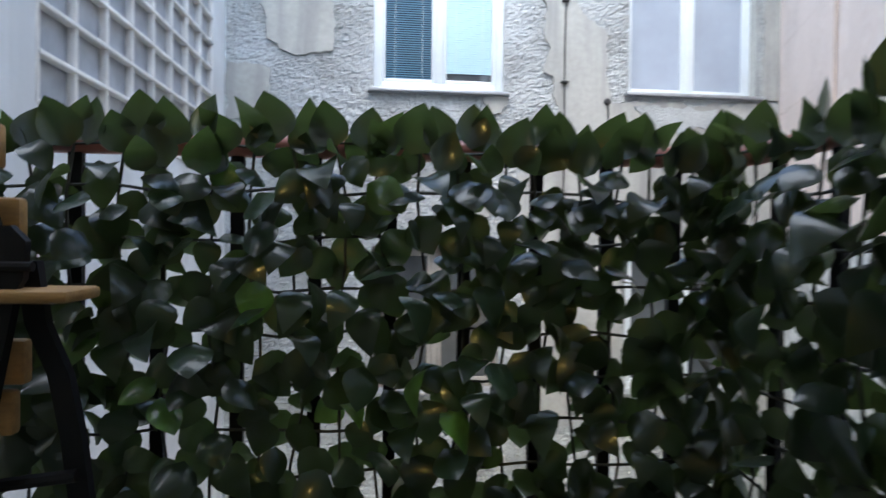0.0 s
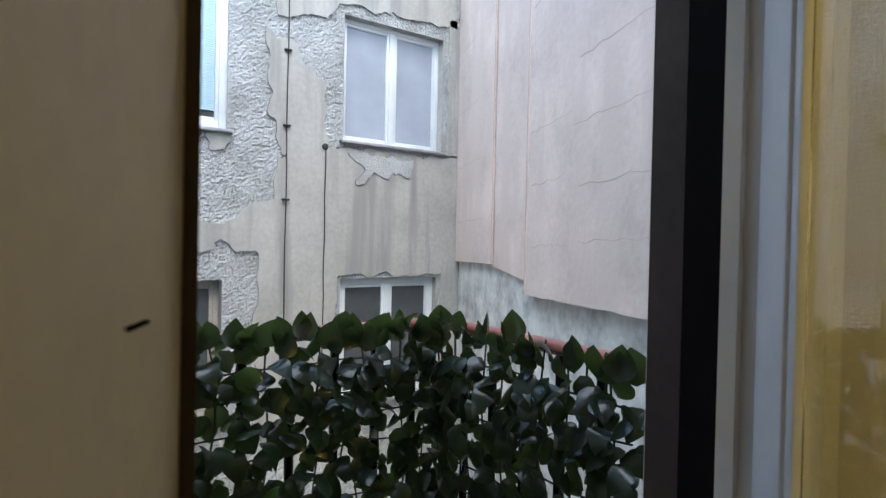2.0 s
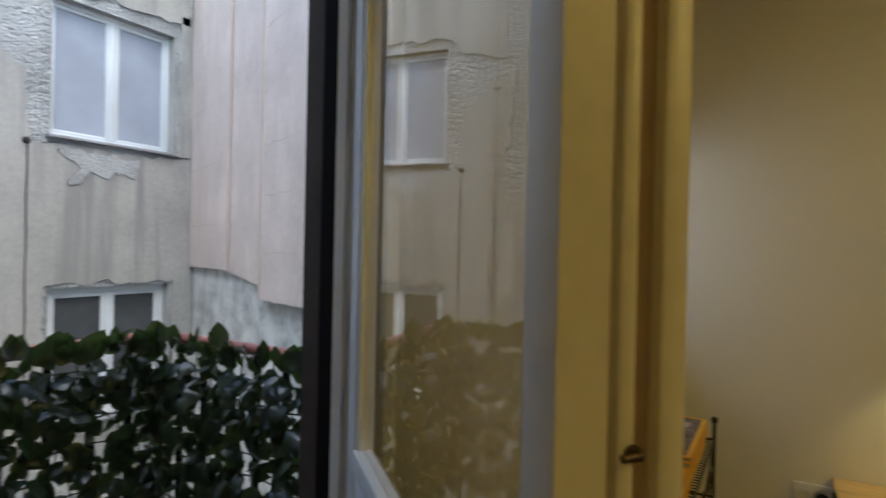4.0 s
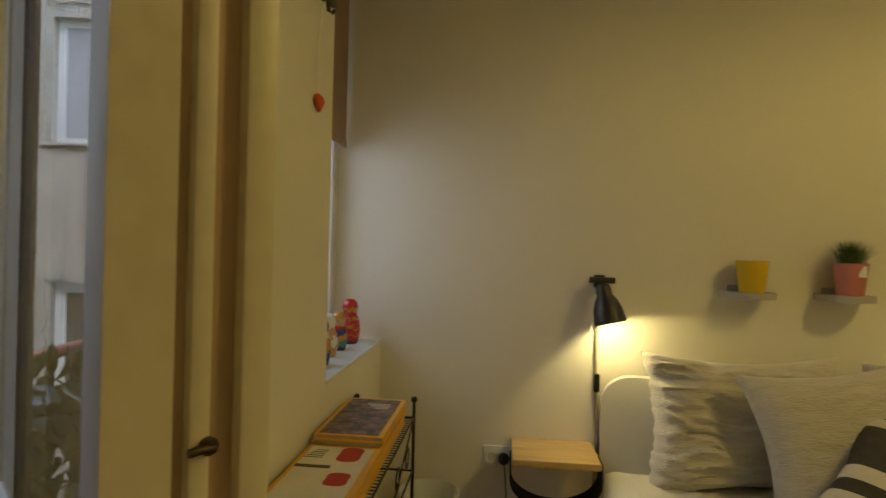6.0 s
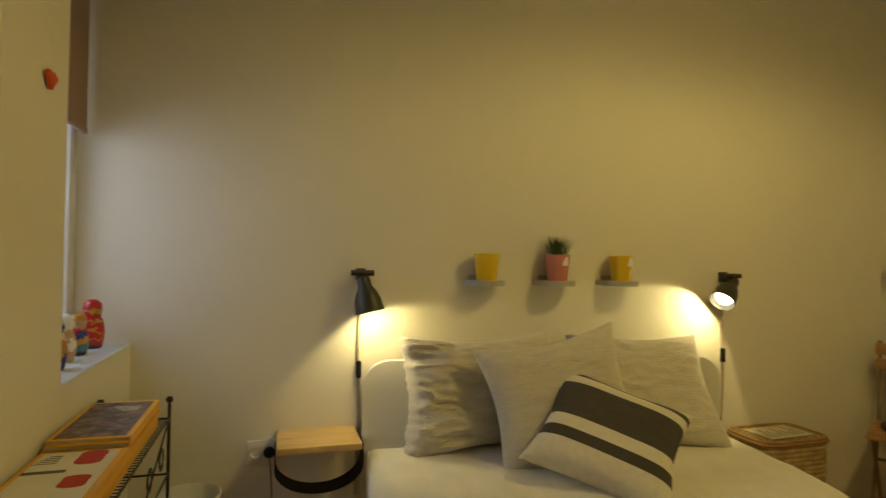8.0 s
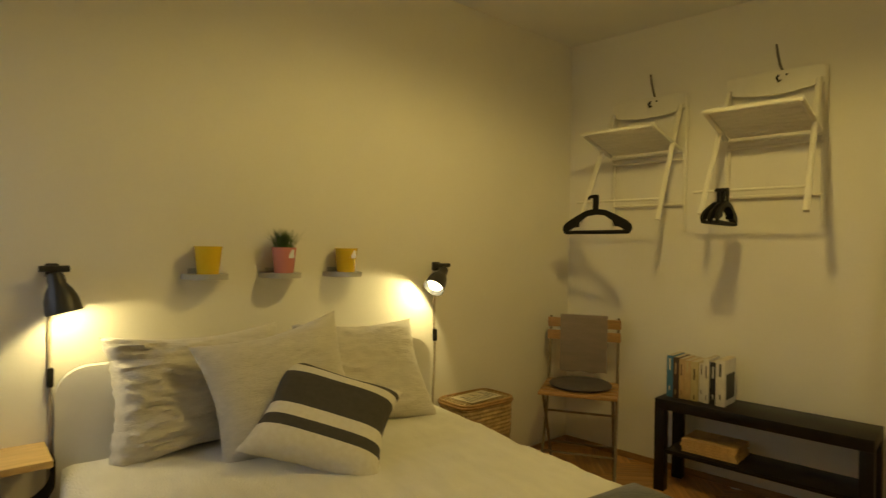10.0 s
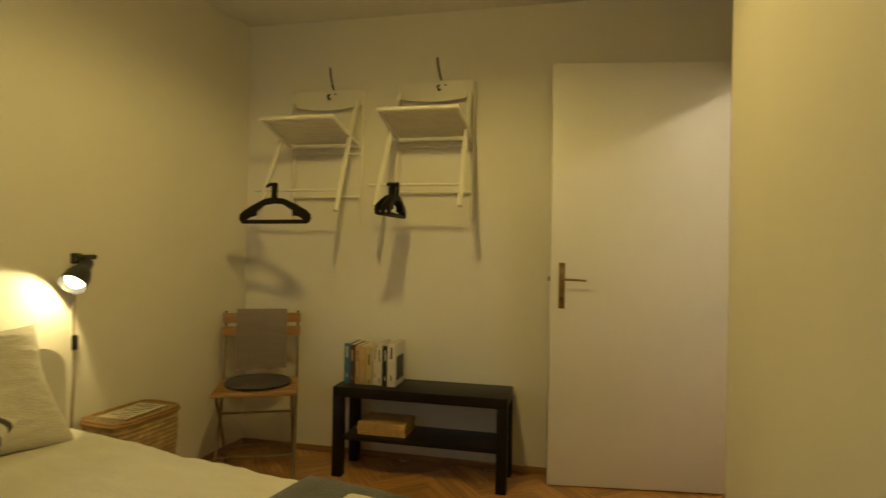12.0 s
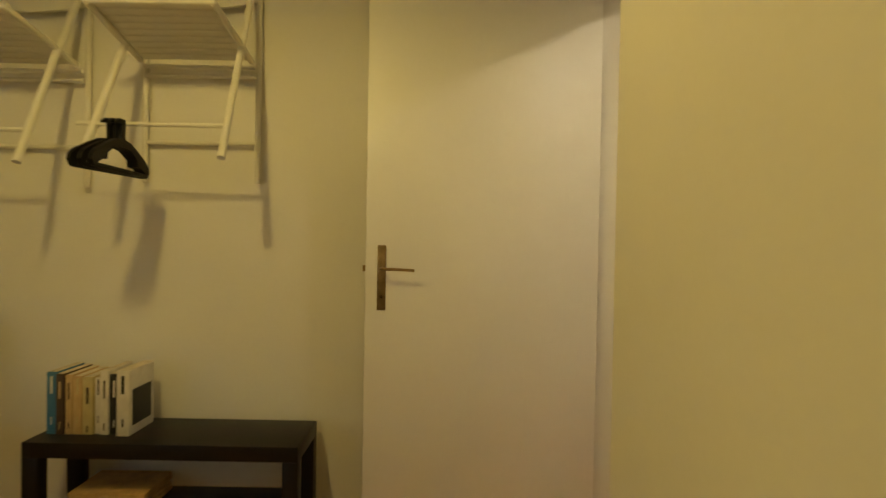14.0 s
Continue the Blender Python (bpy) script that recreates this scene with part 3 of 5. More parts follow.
part("render_layer", slab(0.02, 1.40, 0.895, 0.92, 0.05), PINK, pink, "pale pink render", None)
part("render_layer", slab(1.40, 2.36, 0.90, 0.80, 0.030), PINK, pink, "pale pink render", None)
part("render_layer", slab(2.36, 5.2, 0.715, 0.77, 0.075), PINK, pink, "pale pink render", None)
random.seed(4)
for s0, s1, zs, proud in ((0.06, 1.38, (1.35, 1.98, 2.6, 3.3), 0.05), (2.4, 3.3, (1.10, 1.57, 1.98, 2.95), 0.075), (3.1, 4.9, (1.14, 1.50, 1.90, 2.32, 3.6), 0.075)):
    for z in zs:
        a, c = s0 + random.random() * 0.1 * (s1 - s0), s1 - random.random() * 0.25 * (s1 - s0)
        n = 24
        bm = tube(b(), [(a + (c - a) * k / n, proud - 0.002, z + 0.022 * noise.noise(Vector((k * 0.5, z * 3, 2))) + 0.02 * (k / n)) for k in range(n + 1)], 0.005, 5, 0.002)
        part("seam", bm, PINK_LINE, pink)
part("seam", tube(b(), [(2.365, 0.079, 0.72 + 0.3 * k) for k in range(15)], 0.010, 5), PINK_LINE, pink)
part("seam", tube(b(), [(1.41 + 0.03 * noise.noise(Vector((k, 0, 0))), 0.045, 0.92 + 0.2 * k) for k in range(20)], 0.012, 5), PINK_LINE, pink)

# balcony railing and folding chair
RAIL_Y, RAIL_X, RAIL_Z = 0.50, 0.49, 0.905
rail = thing("balcony_railing", "black iron balcony railing with a red painted handrail", "railing")
bm = tube(b(), [(-1.41, RAIL_Y, RAIL_Z), (RAIL_X - 0.06, RAIL_Y, RAIL_Z), (RAIL_X - 0.018, RAIL_Y - 0.018, RAIL_Z), (RAIL_X, RAIL_Y - 0.06, RAIL_Z), (RAIL_X, OUTER, RAIL_Z)], 0.016, 12)
part("handrail", bm, TERRACOTTA, rail, "chipped red painted handrail")
part("bottom_rail", box(b(), -1.41, RAIL_X, RAIL_Y - 0.006, RAIL_Y + 0.006, BALCONY + 0.06, BALCONY + 0.09), IRON, rail)
part("bottom_rail", box(b(), RAIL_X - 0.006, RAIL_X + 0.006, OUTER, RAIL_Y - 0.007, BALCONY + 0.06, BALCONY + 0.09), IRON, rail)
for k in range(18):
    x = 0.395 - 0.106 * k
    part("bar", box(b(), x - 0.009, x + 0.009, RAIL_Y - 0.005, RAIL_Y + 0.005, BALCONY, RAIL_Z - 0.012), IRON, rail)
for k in range(6):
    y = 0.40 - 0.106 * k
    part("bar", box(b(), RAIL_X - 0.005, RAIL_X + 0.005, y - 0.009, y + 0.009, BALCONY, RAIL_Z - 0.012), IRON, rail)

SLAT = material("oiled_acacia_slat", (0.36, 0.20, 0.070), 0.5, spread=0.25, scale=6, fine=30, stretch=(2, 12, 12))
bch = thing("folding_chair", "folded black metal balcony chair with wooden slats", "chair", pose(-0.36, 0.20, BALCONY))


def flat_bar(points, half_x, half_y):
    """A flat metal bar along points, seen broad side on."""
    bm = b()
    rings = []
    for x, y, z in points:
        rings.append([bm.verts.new((x + p * half_x, y + q * half_y, z)) for p, q in ((-1, -1), (1, -1), (1, 1), (-1, 1))])
    for p, q in zip(rings, rings[1:]):
        for k in range(4):
            bm.faces.new((p[k], p[(k + 1) % 4], q[(k + 1) % 4], q[k]))
    bm.faces.new(rings[0][::-1]), bm.faces.new(rings[-1])
    return bm


BOLT = material("zinc_bolt", (0.45, 0.46, 0.48), 0.35, metal=0.8, spread=0.15, scale=30)
part("back_post", flat_bar([(-0.038, 0, 1.09), (-0.020, 0, 1.02), (-0.004, 0, 0.965), (0.004, 0, 0.94)], 0.006, 0.006), IRON, bch)
part("back_post", flat_bar([(-0.40, 0, 1.09), (-0.385, 0, 0.94)], 0.009, 0.006), IRON, bch)
part("leg", flat_bar([(0.016, 0.008, 0.955), (0.024, 0.008, 0.90), (0.042, 0.009, 0.855), (0.052, 0.010, 0.80), (0.062, 0.010, 0.72), (0.066, 0.012, 0.55), (0.070, 0.02, 0.0)], 0.009, 0.005), IRON, bch)
part("leg", flat_bar([(0.010, -0.006, 0.955), (-0.004, -0.006, 0.88), (-0.022, -0.008, 0.78), (-0.05, -0.02, 0.0)], 0.011, 0.005), IRON, bch)
part("leg", flat_bar([(-0.385, 0.008, 0.955), (-0.345, 0.010, 0.72), (-0.335, 0.02, 0.0)], 0.009, 0.005), IRON, bch)
part("leg", flat_bar([(-0.39, -0.006, 0.955), (-0.43, -0.02, 0.0)], 0.011, 0.005), IRON, bch)
part("cross_bar", tube(b(), [(-0.34, 0.016, 0.72), (0.058, 0.004, 0.768)], 0.006, 8), IRON, bch)
part("bracket", flat_bar([(0.004, -0.012, 0.985), (0.016, -0.012, 0.972), (0.014, -0.012, 0.94), (0.004, -0.012, 0.925)], 0.011, 0.004), IRON, bch)
part("pivot", tube(b(), [(-0.03, -0.018, 0.951), (0.034, -0.018, 0.951)], 0.0042, 8), IRON, bch)
for x, z in ((-0.018, 1.012), (-0.013, 0.992), (0.0, 0.965)):
    part("bolt", lathe(b(), [(0.0035, 0), (0.0035, 0.002), (0.002, 0.003)], 10, pose(x, -0.006, z, 90, 0, 0)), BOLT, bch, "zinc bolt head")
for x, z in ((-0.012, 1.055), (0.006, 0.99), (0.010, 0.865), (0.0, 0.82)):
    part("slat", box(b(), -0.40, x, 0.012, 0.026, z - 0.020, z + 0.020, 0.004), SLAT, bch)
part("slat", box(b(), -0.38, 0.066, -0.03, 0.03, 0.921, 0.932, 0.004), SLAT, bch)

# artificial ivy screen: wires here, leaves at the end of the file
ivy = thing("ivy_screen", "artificial ivy hedge screen with glossy dark green leaves", "hedge screen")
bm = b()
random.seed(11)
for k in range(26):
    x = RAIL_X - 0.03 - 0.056 * k
    tube(bm, [(x + random.uniform(-0.012, 0.012), RAIL_Y - 0.035 + random.uniform(-0.006, 0.006), BALCONY + 0.02 + 0.092 * j) for j in range(13)], 0.0022, 5)
for k in range(10):
    y = RAIL_Y - 0.04 - 0.06 * k
    tube(bm, [(RAIL_X - 0.035 + random.uniform(-0.006, 0.006), y + random.uniform(-0.012, 0.012), BALCONY + 0.02 + 0.092 * j) for j in range(13)], 0.0022, 5)
for j in range(18):
    z = BALCONY + 0.03 + 0.063 * j
    tube(bm, [(-0.95 + 0.07 * k, RAIL_Y - 0.036, z + random.uniform(-0.008, 0.008)) for k in range(21)] + [(RAIL_X - 0.036, RAIL_Y - 0.06 - 0.08 * k, z + random.uniform(-0.008, 0.008)) for k in range(8)], 0.0022, 5)
tagged(part("vine_mesh", bm, VINE, ivy, "dark plastic vine mesh"), kind="stuff")

# ---- the room's things ----
BEDSPREAD = material("white_bedspread", (0.80, 0.77, 0.70), 0.9, spread=0.06, scale=6, fine=80, bump=0.8, depth=0.006, sheen=0.3, stretch=(1, 3, 1))
LINEN = material("beige_woven_pillow", (0.64, 0.60, 0.53), 0.9, spread=0.07, scale=34, fine=120, bump=0.9, depth=0.005, sheen=0.3, stretch=(0.5, 2.0, 1))
HEADBOARD = material("white_lacquered_board", (0.70, 0.68, 0.64), 0.45, spread=0.05, scale=2)
BLANKET = material("charcoal_blanket", (0.085, 0.085, 0.085), 0.95, spread=0.2, scale=20, fine=140, bump=0.6, depth=0.004, sheen=0.4)
CHARCOAL = material("charcoal_metal", (0.035, 0.034, 0.033), 0.42, spread=0.1, scale=10)
SHADE_IN = material("white_shade_inside", (0.8, 0.78, 0.7), 0.5, emit=((1.0, 0.84, 0.46), 2.2))
YELLOW = material("yellow_glazed_pot", (0.78, 0.52, 0.02), 0.22, spread=0.06, coat=0.4)
PINK_POT = material("pink_glazed_pot", (0.62, 0.23, 0.21), 0.22, spread=0.06, coat=0.4)
GRASS = material("artificial_grass_blade", (0.06, 0.11, 0.025), 0.5, spread=0.4, scale=30)
SHELF_GREY = material("grey_shelf", (0.42, 0.41, 0.38), 0.5, spread=0.08)
LABEL = material("white_sticker", (0.8, 0.8, 0.78), 0.5, spread=0.03)
BEECH = material("beech_board", (0.66, 0.45, 0.18), 0.4, spread=0.15, scale=4, fine=25, stretch=(12, 1.5, 12), coat=0.1)
BLACK_BROWN = material("black_brown_foil", (0.009, 0.006, 0.005), 0.42, spread=0.2, scale=6, spec=0.3)
WHITE_WOOD = material("white_painted_chair", (0.74, 0.71, 0.62), 0.45, spread=0.06)
BLACK_PLASTIC = material("black_plastic", (0.009, 0.008, 0.007), 0.6, spread=0.1, spec=0.2)
WIRE_BLACK = material("black_wire", (0.02, 0.018, 0.016), 0.4, metal=0.3)
BIN_WHITE = material("milky_plastic_bin", (0.72, 0.74, 0.74), 0.35, spread=0.04)
PLATE = material("white_plastic_plate", (0.74, 0.73, 0.70), 0.35, spread=0.03)
WICKER = material("natural_wicker", (0.43, 0.32, 0.16), 0.65, spread=0.3, scale=18, fine=60, bump=0.6, depth=0.004)
PAPER = material("aged_paper", (0.62, 0.55, 0.42), 0.8, spread=0.12, scale=25, fine=160, stretch=(1, 1, 12))
TOWEL = material("taupe_cotton_cover", (0.235, 0.185, 0.15), 0.95, spread=0.12, scale=10, fine=120, bump=0.6, depth=0.003, sheen=0.3, stretch=(0.6, 0.6, 3))
CUSHION_GREY = material("dark_grey_cushion", (0.075, 0.063, 0.066), 0.95, spread=0.15, scale=10, fine=120, bump=0.5, depth=0.003)
STEEL = material("tan_painted_steel", (0.21, 0.165, 0.11), 0.4, metal=0.4, spread=0.2, scale=12)
BRASS = material("antique_brass", (0.30, 0.21, 0.10), 0.38, metal=0.9, spread=0.3, scale=22)
ORANGE = material("orange_red_felt", (0.60, 0.10, 0.02), 0.7, spread=0.1)


def banded(name, stops_, rough=0.35, axis=2, coat=0.3, flourish=0.0):
    """Printed or painted bands along one axis of an object's bounding box."""
    m = bpy.data.materials.new(name)
    m.use_nodes = True
    n, l = m.node_tree.nodes, m.node_tree.links
    p = n["Principled BSDF"]
    p.inputs["Roughness"].default_value, p.inputs["Coat Weight"].default_value = rough, coat
    co, sep, r, t, mx = (n.new("ShaderNode" + k) for k in ("TexCoord", "SeparateXYZ", "ValToRGB", "TexNoise", "Mix"))
    l.new(co.outputs["Generated"], sep.inputs[0])
    wave, add, size = n.new("ShaderNodeTexNoise"), n.new("ShaderNodeMath"), n.new("ShaderNodeMath")
    wave.inputs["Scale"].default_value = 70
    l.new(co.outputs["Object"], wave.inputs["Vector"])
    size.operation = "MULTIPLY_ADD"
    size.inputs[1].default_value, size.inputs[2].default_value = flourish, -flourish / 2
    l.new(wave.outputs["Fac"], size.inputs[0])
    l.new(size.outputs[0], add.inputs[1])
    l.new(sep.outputs[axis], add.inputs[0])
    l.new(add.outputs[0], r.inputs[0])
    r.color_ramp.interpolation = "CONSTANT"
    for k, (pos, c) in enumerate(stops_):
        e = r.color_ramp.elements[k] if k < 2 else r.color_ramp.elements.new(pos)
        e.position, e.color = pos, (*c, 1)
    t.inputs["Scale"].default_value, t.inputs["Detail"].default_value = 60, 5
    l.new(co.outputs["Object"], t.inputs["Vector"])
    mx.data_type, mx.blend_type = "RGBA", "OVERLAY"
    mx.inputs["Factor"].default_value = 0.25
    l.new(r.outputs[0], mx.inputs["A"])
    l.new(t.outputs["Fac"], mx.inputs["B"])
    l.new(mx.outputs["Result"], p.inputs["Base Color"])
    bp = n.new("ShaderNodeBump")
    bp.inputs["Strength"].default_value, bp.inputs["Distance"].default_value = 0.3, 0.002
    l.new(t.outputs["Fac"], bp.inputs["Height"])
    l.new(bp.outputs[0], p.inputs["Normal"])
    return m


# bed
BED_N, BED_S, BED_TOP, BED_FOOT = -1.555, -2.945, 0.495, -0.56
TURN = pose(1.425, -1.535, 0, 0, 0, -6.8) @ pose(-1.425, 1.535, 0)      # the bed stands a little askew
bed = thing("bed", "double bed with a white rounded headboard and white bedspread", "bed", TURN)
bm = b()
n = 14
out = [(BED_S + 0.03, 0.05), (BED_S + 0.03, 0.69)] + [(BED_S + 0.13 - 0.10 * math.cos(a), 0.69 + 0.090 * math.sin(a)) for a in [math.pi / 2 * k / n for k in range(1, n + 1)]] \
    + [(BED_N - 0.08 + 0.10 * math.sin(a), 0.69 + 0.090 * math.cos(a)) for a in [math.pi / 2 * k / n for k in range(n + 1)]] + [(BED_N + 0.02, 0.05)]
fr, bk = [bm.verts.new((EAST - 0.055, y, z)) for y, z in out], [bm.verts.new((EAST - 0.015, y, z)) for y, z in out]
bm.faces.new(fr), bm.faces.new(bk[::-1])
for k in range(len(out)):
    bm.faces.new((fr[k], bk[k], bk[(k + 1) % len(out)], fr[(k + 1) % len(out)]))
part("headboard", bm, HEADBOARD, bed, "white headboard with rounded corners")
part("base", box(b(), BED_FOOT + 0.05, EAST - 0.056, BED_S + 0.03, BED_N - 0.03, 0.07, 0.24, 0.01), HEADBOARD, bed)
for x in (BED_FOOT + 0.10, EAST - 0.2):
    for y in (BED_S + 0.09, BED_N - 0.09):
        part("leg", box(b(), x - 0.025, x + 0.025, y - 0.025, y + 0.025, 0, 0.07), BLACK_BROWN, bed)


def soft_slab(x0, x1, y0, y1, z0, z1, nx, ny, round_, wrinkle, seed):
    """A cloth-covered slab: gently wavy top, rounded rim and hanging sides."""
    bm = b()
    rows = []
    for i in range(nx + 1):
        row = []
        for j in range(ny + 1):
            u, v = i / nx, j / ny
            x, y = x0 + (x1 - x0) * u, y0 + (y1 - y0) * v
            d = min(x - x0, x1 - x, y - y0, y1 - y)
            z = z1 - round_ * max(0, 1 - d / (2 * round_)) ** 2
            z += wrinkle * (noise.noise(Vector((x * 5, y * 5, seed))) + 0.6 * noise.noise(Vector((x * 16, y * 9, seed + 2))) + 0.35 * max(0.0, 1 - 3 * abs(noise.noise(Vector((x * 7 + y * 3, y * 4 - x, seed + 4))))))
            row.append(bm.verts.new((x, y, z)))
        rows.append(row)
    for i in range(nx):
        for j in range(ny):
            bm.faces.new((rows[i][j], rows[i + 1][j], rows[i + 1][j + 1], rows[i][j + 1]))
    rim = [rows[i][0] for i in range(nx + 1)] + [rows[nx][j] for j in range(1, ny + 1)] + [rows[i][ny] for i in range(nx - 1, -1, -1)] + [rows[0][j] for j in range(ny - 1, 0, -1)]
    cx, cy = (x0 + x1) / 2, (y0 + y1) / 2
    prev = rim
    for k in range(1, 5):
        zz = z1 - round_ - (z1 - round_ - z0) * k / 4
        ring = []
        for q in rim:
            g = 0.006 + 0.012 * k / 4 * noise.noise(Vector((q.co.x * 9, q.co.y * 9, seed)))
            d = Vector((q.co.x - cx, q.co.y - cy, 0)).normalized()
            ring.append(bm.verts.new((q.co.x + d.x * g, q.co.y + d.y * g, zz)))
        for a in range(len(rim)):
            c = (a + 1) % len(rim)
            bm.faces.new((prev[a], prev[c], ring[c], ring[a]))
        prev = ring
    return bm


part("bedspread", soft_slab(BED_FOOT, EAST - 0.06, BED_S, BED_N, 0.13, BED_TOP, 120, 90, 0.034, 0.0075, 3), BEDSPREAD, bed, "white textured bedspread", 70)
rug = part("blanket", soft_slab(BED_FOOT - 0.012, 0.335, BED_S - 0.016, BED_N + 0.010, 0.20, BED_TOP + 0.018, 40, 60, 0.030, 0.004, 8), BLANKET, None, "", 70)
rug.matrix_world = TURN
tagged(rug, "charcoal grey blanket spread over the foot of the bed", "blanket")
tw = part("folded_towel", soft_slab(-0.40, 0.10, -2.82, -2.38, BED_TOP + 0.018, BED_TOP + 0.055, 24, 24, 0.015, 0.003, 5), BEDSPREAD, None, "", 70)
tw.matrix_world = TURN
tagged(tw, "folded white towel lying on the grey blanket", "towel")


def pillow(w, h, t, seed, crease):
    """A stuffed pillow in its own plane: x width, y height, z thickness, with pinched corners and creases."""
    bm = b()
    n = 52
    grids = []
    for side in (1, -1):
        g = []
        for i in range(n + 1):
            r = []
            for j in range(n + 1):
                u, v = 2 * i / n - 1, 2 * j / n - 1
                pinch = 1 - 0.16 * (1 - abs(u) ** 1.7) * abs(v) ** 3
                pinch2 = 1 - 0.15 * (1 - abs(v) ** 1.7) * abs(u) ** 3
                f = max(0.0, (1 - u ** 4) * (1 - v ** 4)) ** 0.55
                side_fade = 0.35 + 0.65 * max(0.0, -u * 1.3 + 0.2) if crease > 0.008 else 0.6
                ridge = 1 - 2.2 * abs(noise.noise(Vector((u * 1.3 + seed, v * 4.2 + 0.6 * noise.noise(Vector((u * 2, v * 2, seed))), seed))))
                fold = 1 - 2.4 * abs(noise.noise(Vector((u * 1.9 + 7 * seed, v * 6.5 + 0.9 * u + 0.8 * noise.noise(Vector((u * 3, v * 3, seed + 9))), seed + 2))))
                wr = crease * side_fade * f ** 0.3 * (0.7 * ridge + 0.55 * max(0.0, fold) ** 1.6 + 0.25 * noise.noise(Vector((u * 3.5, v * 13 + seed, seed))) + 0.10 * noise.noise(Vector((u * 10, v * 28, seed))))
                r.append(bm.verts.new((u * w / 2 * pinch2, v * h / 2 * pinch, side * (f * t / 2 + (wr if f > 0 else 0)))))
            g.append(r)
        grids.append(g)
    for s, g in enumerate(grids):
        for i in range(n):
            for j in range(n):
                q = (g[i][j], g[i + 1][j], g[i + 1][j + 1], g[i][j + 1])
                bm.faces.new(q if s == 0 else q[::-1])
    bmesh.ops.remove_doubles(bm, verts=bm.verts, dist=0.0006)
    return bm


def basis(centre, u, v):
    """A pose with x along u and y along v."""
    u = Vector(u).normalized()
    w = u.cross(Vector(v)).normalized()
    v = w.cross(u)
    return Matrix(((u.x, v.x, w.x, centre[0]), (u.y, v.y, w.y, centre[1]), (u.z, v.z, w.z, centre[2]), (0, 0, 0, 1)))


for c, u, v, w, h, seed, cr, lab in (
    ((1.300, -1.945, 0.672), (0.10, -1, 0.0), (0.20, 0.03, 1), 0.62, 0.42, 1, 0.040, "crumpled beige woven pillow leaning on the headboard"),
    ((1.205, -2.555, 0.668), (-0.14, -1, 0.0), (0.70, 0.16, 1), 0.54, 0.46, 2, 0.024, "beige woven pillow leaning on the headboard"),
    ((1.110, -2.155, 0.685), (0.02, -1, 0.16), (0.30, 0.16, 1), 0.54, 0.43, 5, 0.008, "smooth beige woven pillow in front of the others")):
    ob = part("pillow", pillow(w, h, 0.13, seed, cr), LINEN, None, "", 80)
    ob.matrix_world = basis(c, u, v)
    tagged(ob, lab, "pillow", "pillows on the bed")
DK, CR = (0.060, 0.054, 0.050), (0.68, 0.645, 0.57)
STRIPES = banded("striped_cushion_cloth", [(0, CR), (0.22, DK), (0.32, CR), (0.43, DK), (0.77, CR), (0.86, DK), (0.92, CR)], 0.9, 1, 0.0)
ob = part("striped_cushion", pillow(0.44, 0.42, 0.12, 9, 0.003), STRIPES, None, "", 80)
ob.matrix_world = basis((0.905, -2.212, 0.615), (-0.216, -0.289, -0.110), (0.205, -0.243, 0.174))
tagged(ob, "cream cushion with broad charcoal stripes on the bed", "cushion", "pillows on the bed")

# wall reading lamps with their cords


CORD = material("beige_fabric_cord", (0.40, 0.34, 0.25), 0.8, spread=0.15, scale=40)


def reading_lamp(name, y, mouth, head, cord_low):
    """A clamp-like wall lamp: bracket, joint, bell shade, bulb, cord with switch."""
    L = thing("wall_lamp", name, "wall lamp", group="reading lamps beside the bed")
    bm = box(b(), EAST - 0.022, EAST, y - 0.018, y + 0.018, 1.062, 1.105, 0.004)
    lathe(bm, [(0.010, 0), (0.010, 0.055)], 12, pose(EAST - 0.018, y, 1.088, 0, -90, 0))
    part("bracket", bm, CHARCOAL, L)
    bm = tube(b(), [(EAST - 0.066, y - 0.040, 1.090), (EAST - 0.066, y + 0.040, 1.090)], 0.010, 12)
    part("joint", bm, CHARCOAL, L)
    head, mouth = Vector(head), Vector(mouth)
    ax = (mouth - head).normalized()
    q = ax.to_track_quat("Z", "Y").to_matrix().to_4x4()
    H = (mouth - head).length
    m = Matrix.Translation(head) @ q
    prof = [(0.012, -0.004), (0.020, 0.0), (0.024, 0.012), (0.025, H * 0.28), (0.036, H * 0.42), (0.046, H * 0.64), (0.051, H), (0.049, H), (0.044, H * 0.64), (0.034, H * 0.44), (0.022, H * 0.30), (0.0, H * 0.30)]
    shade = part("shade", lathe(b(), prof, 28, m), CHARCOAL, L, "charcoal metal bell shade")
    part("bulb", lathe(b(), [(0.0, H * 0.36), (0.018, H * 0.42), (0.032, H * 0.62), (0.037, H * 0.82), (0.030, H * 0.92), (0.0, H * 0.97)], 16, m), SHADE_IN, shade, "glowing warm bulb")
    pts = [(EAST - 0.05, y, 1.06), (EAST - 0.012, y + 0.004, 0.98)] + [(EAST - 0.008, y + 0.004 * math.sin(k), 0.98 - (0.98 - cord_low) * k / 8) for k in range(1, 9)]
    part("cord", tube(b(), pts, 0.0052, 8), CORD, L, "beige fabric cord")
    part("switch", box(b(), EAST - 0.022, EAST - 0.004, y - 0.009, y + 0.009, 0.715, 0.775, 0.004), BLACK_PLASTIC, L, "black inline switch")


reading_lamp("charcoal wall lamp shining on the bed beside the nightstand", -1.522, (1.352, -1.548, 0.955), (1.368, -1.522, 1.075), 0.30)
reading_lamp("charcoal wall lamp turned towards the wall above the pillows", -3.098, (1.338, -3.010, 0.984), (1.374, -3.106, 1.072), 0.40)

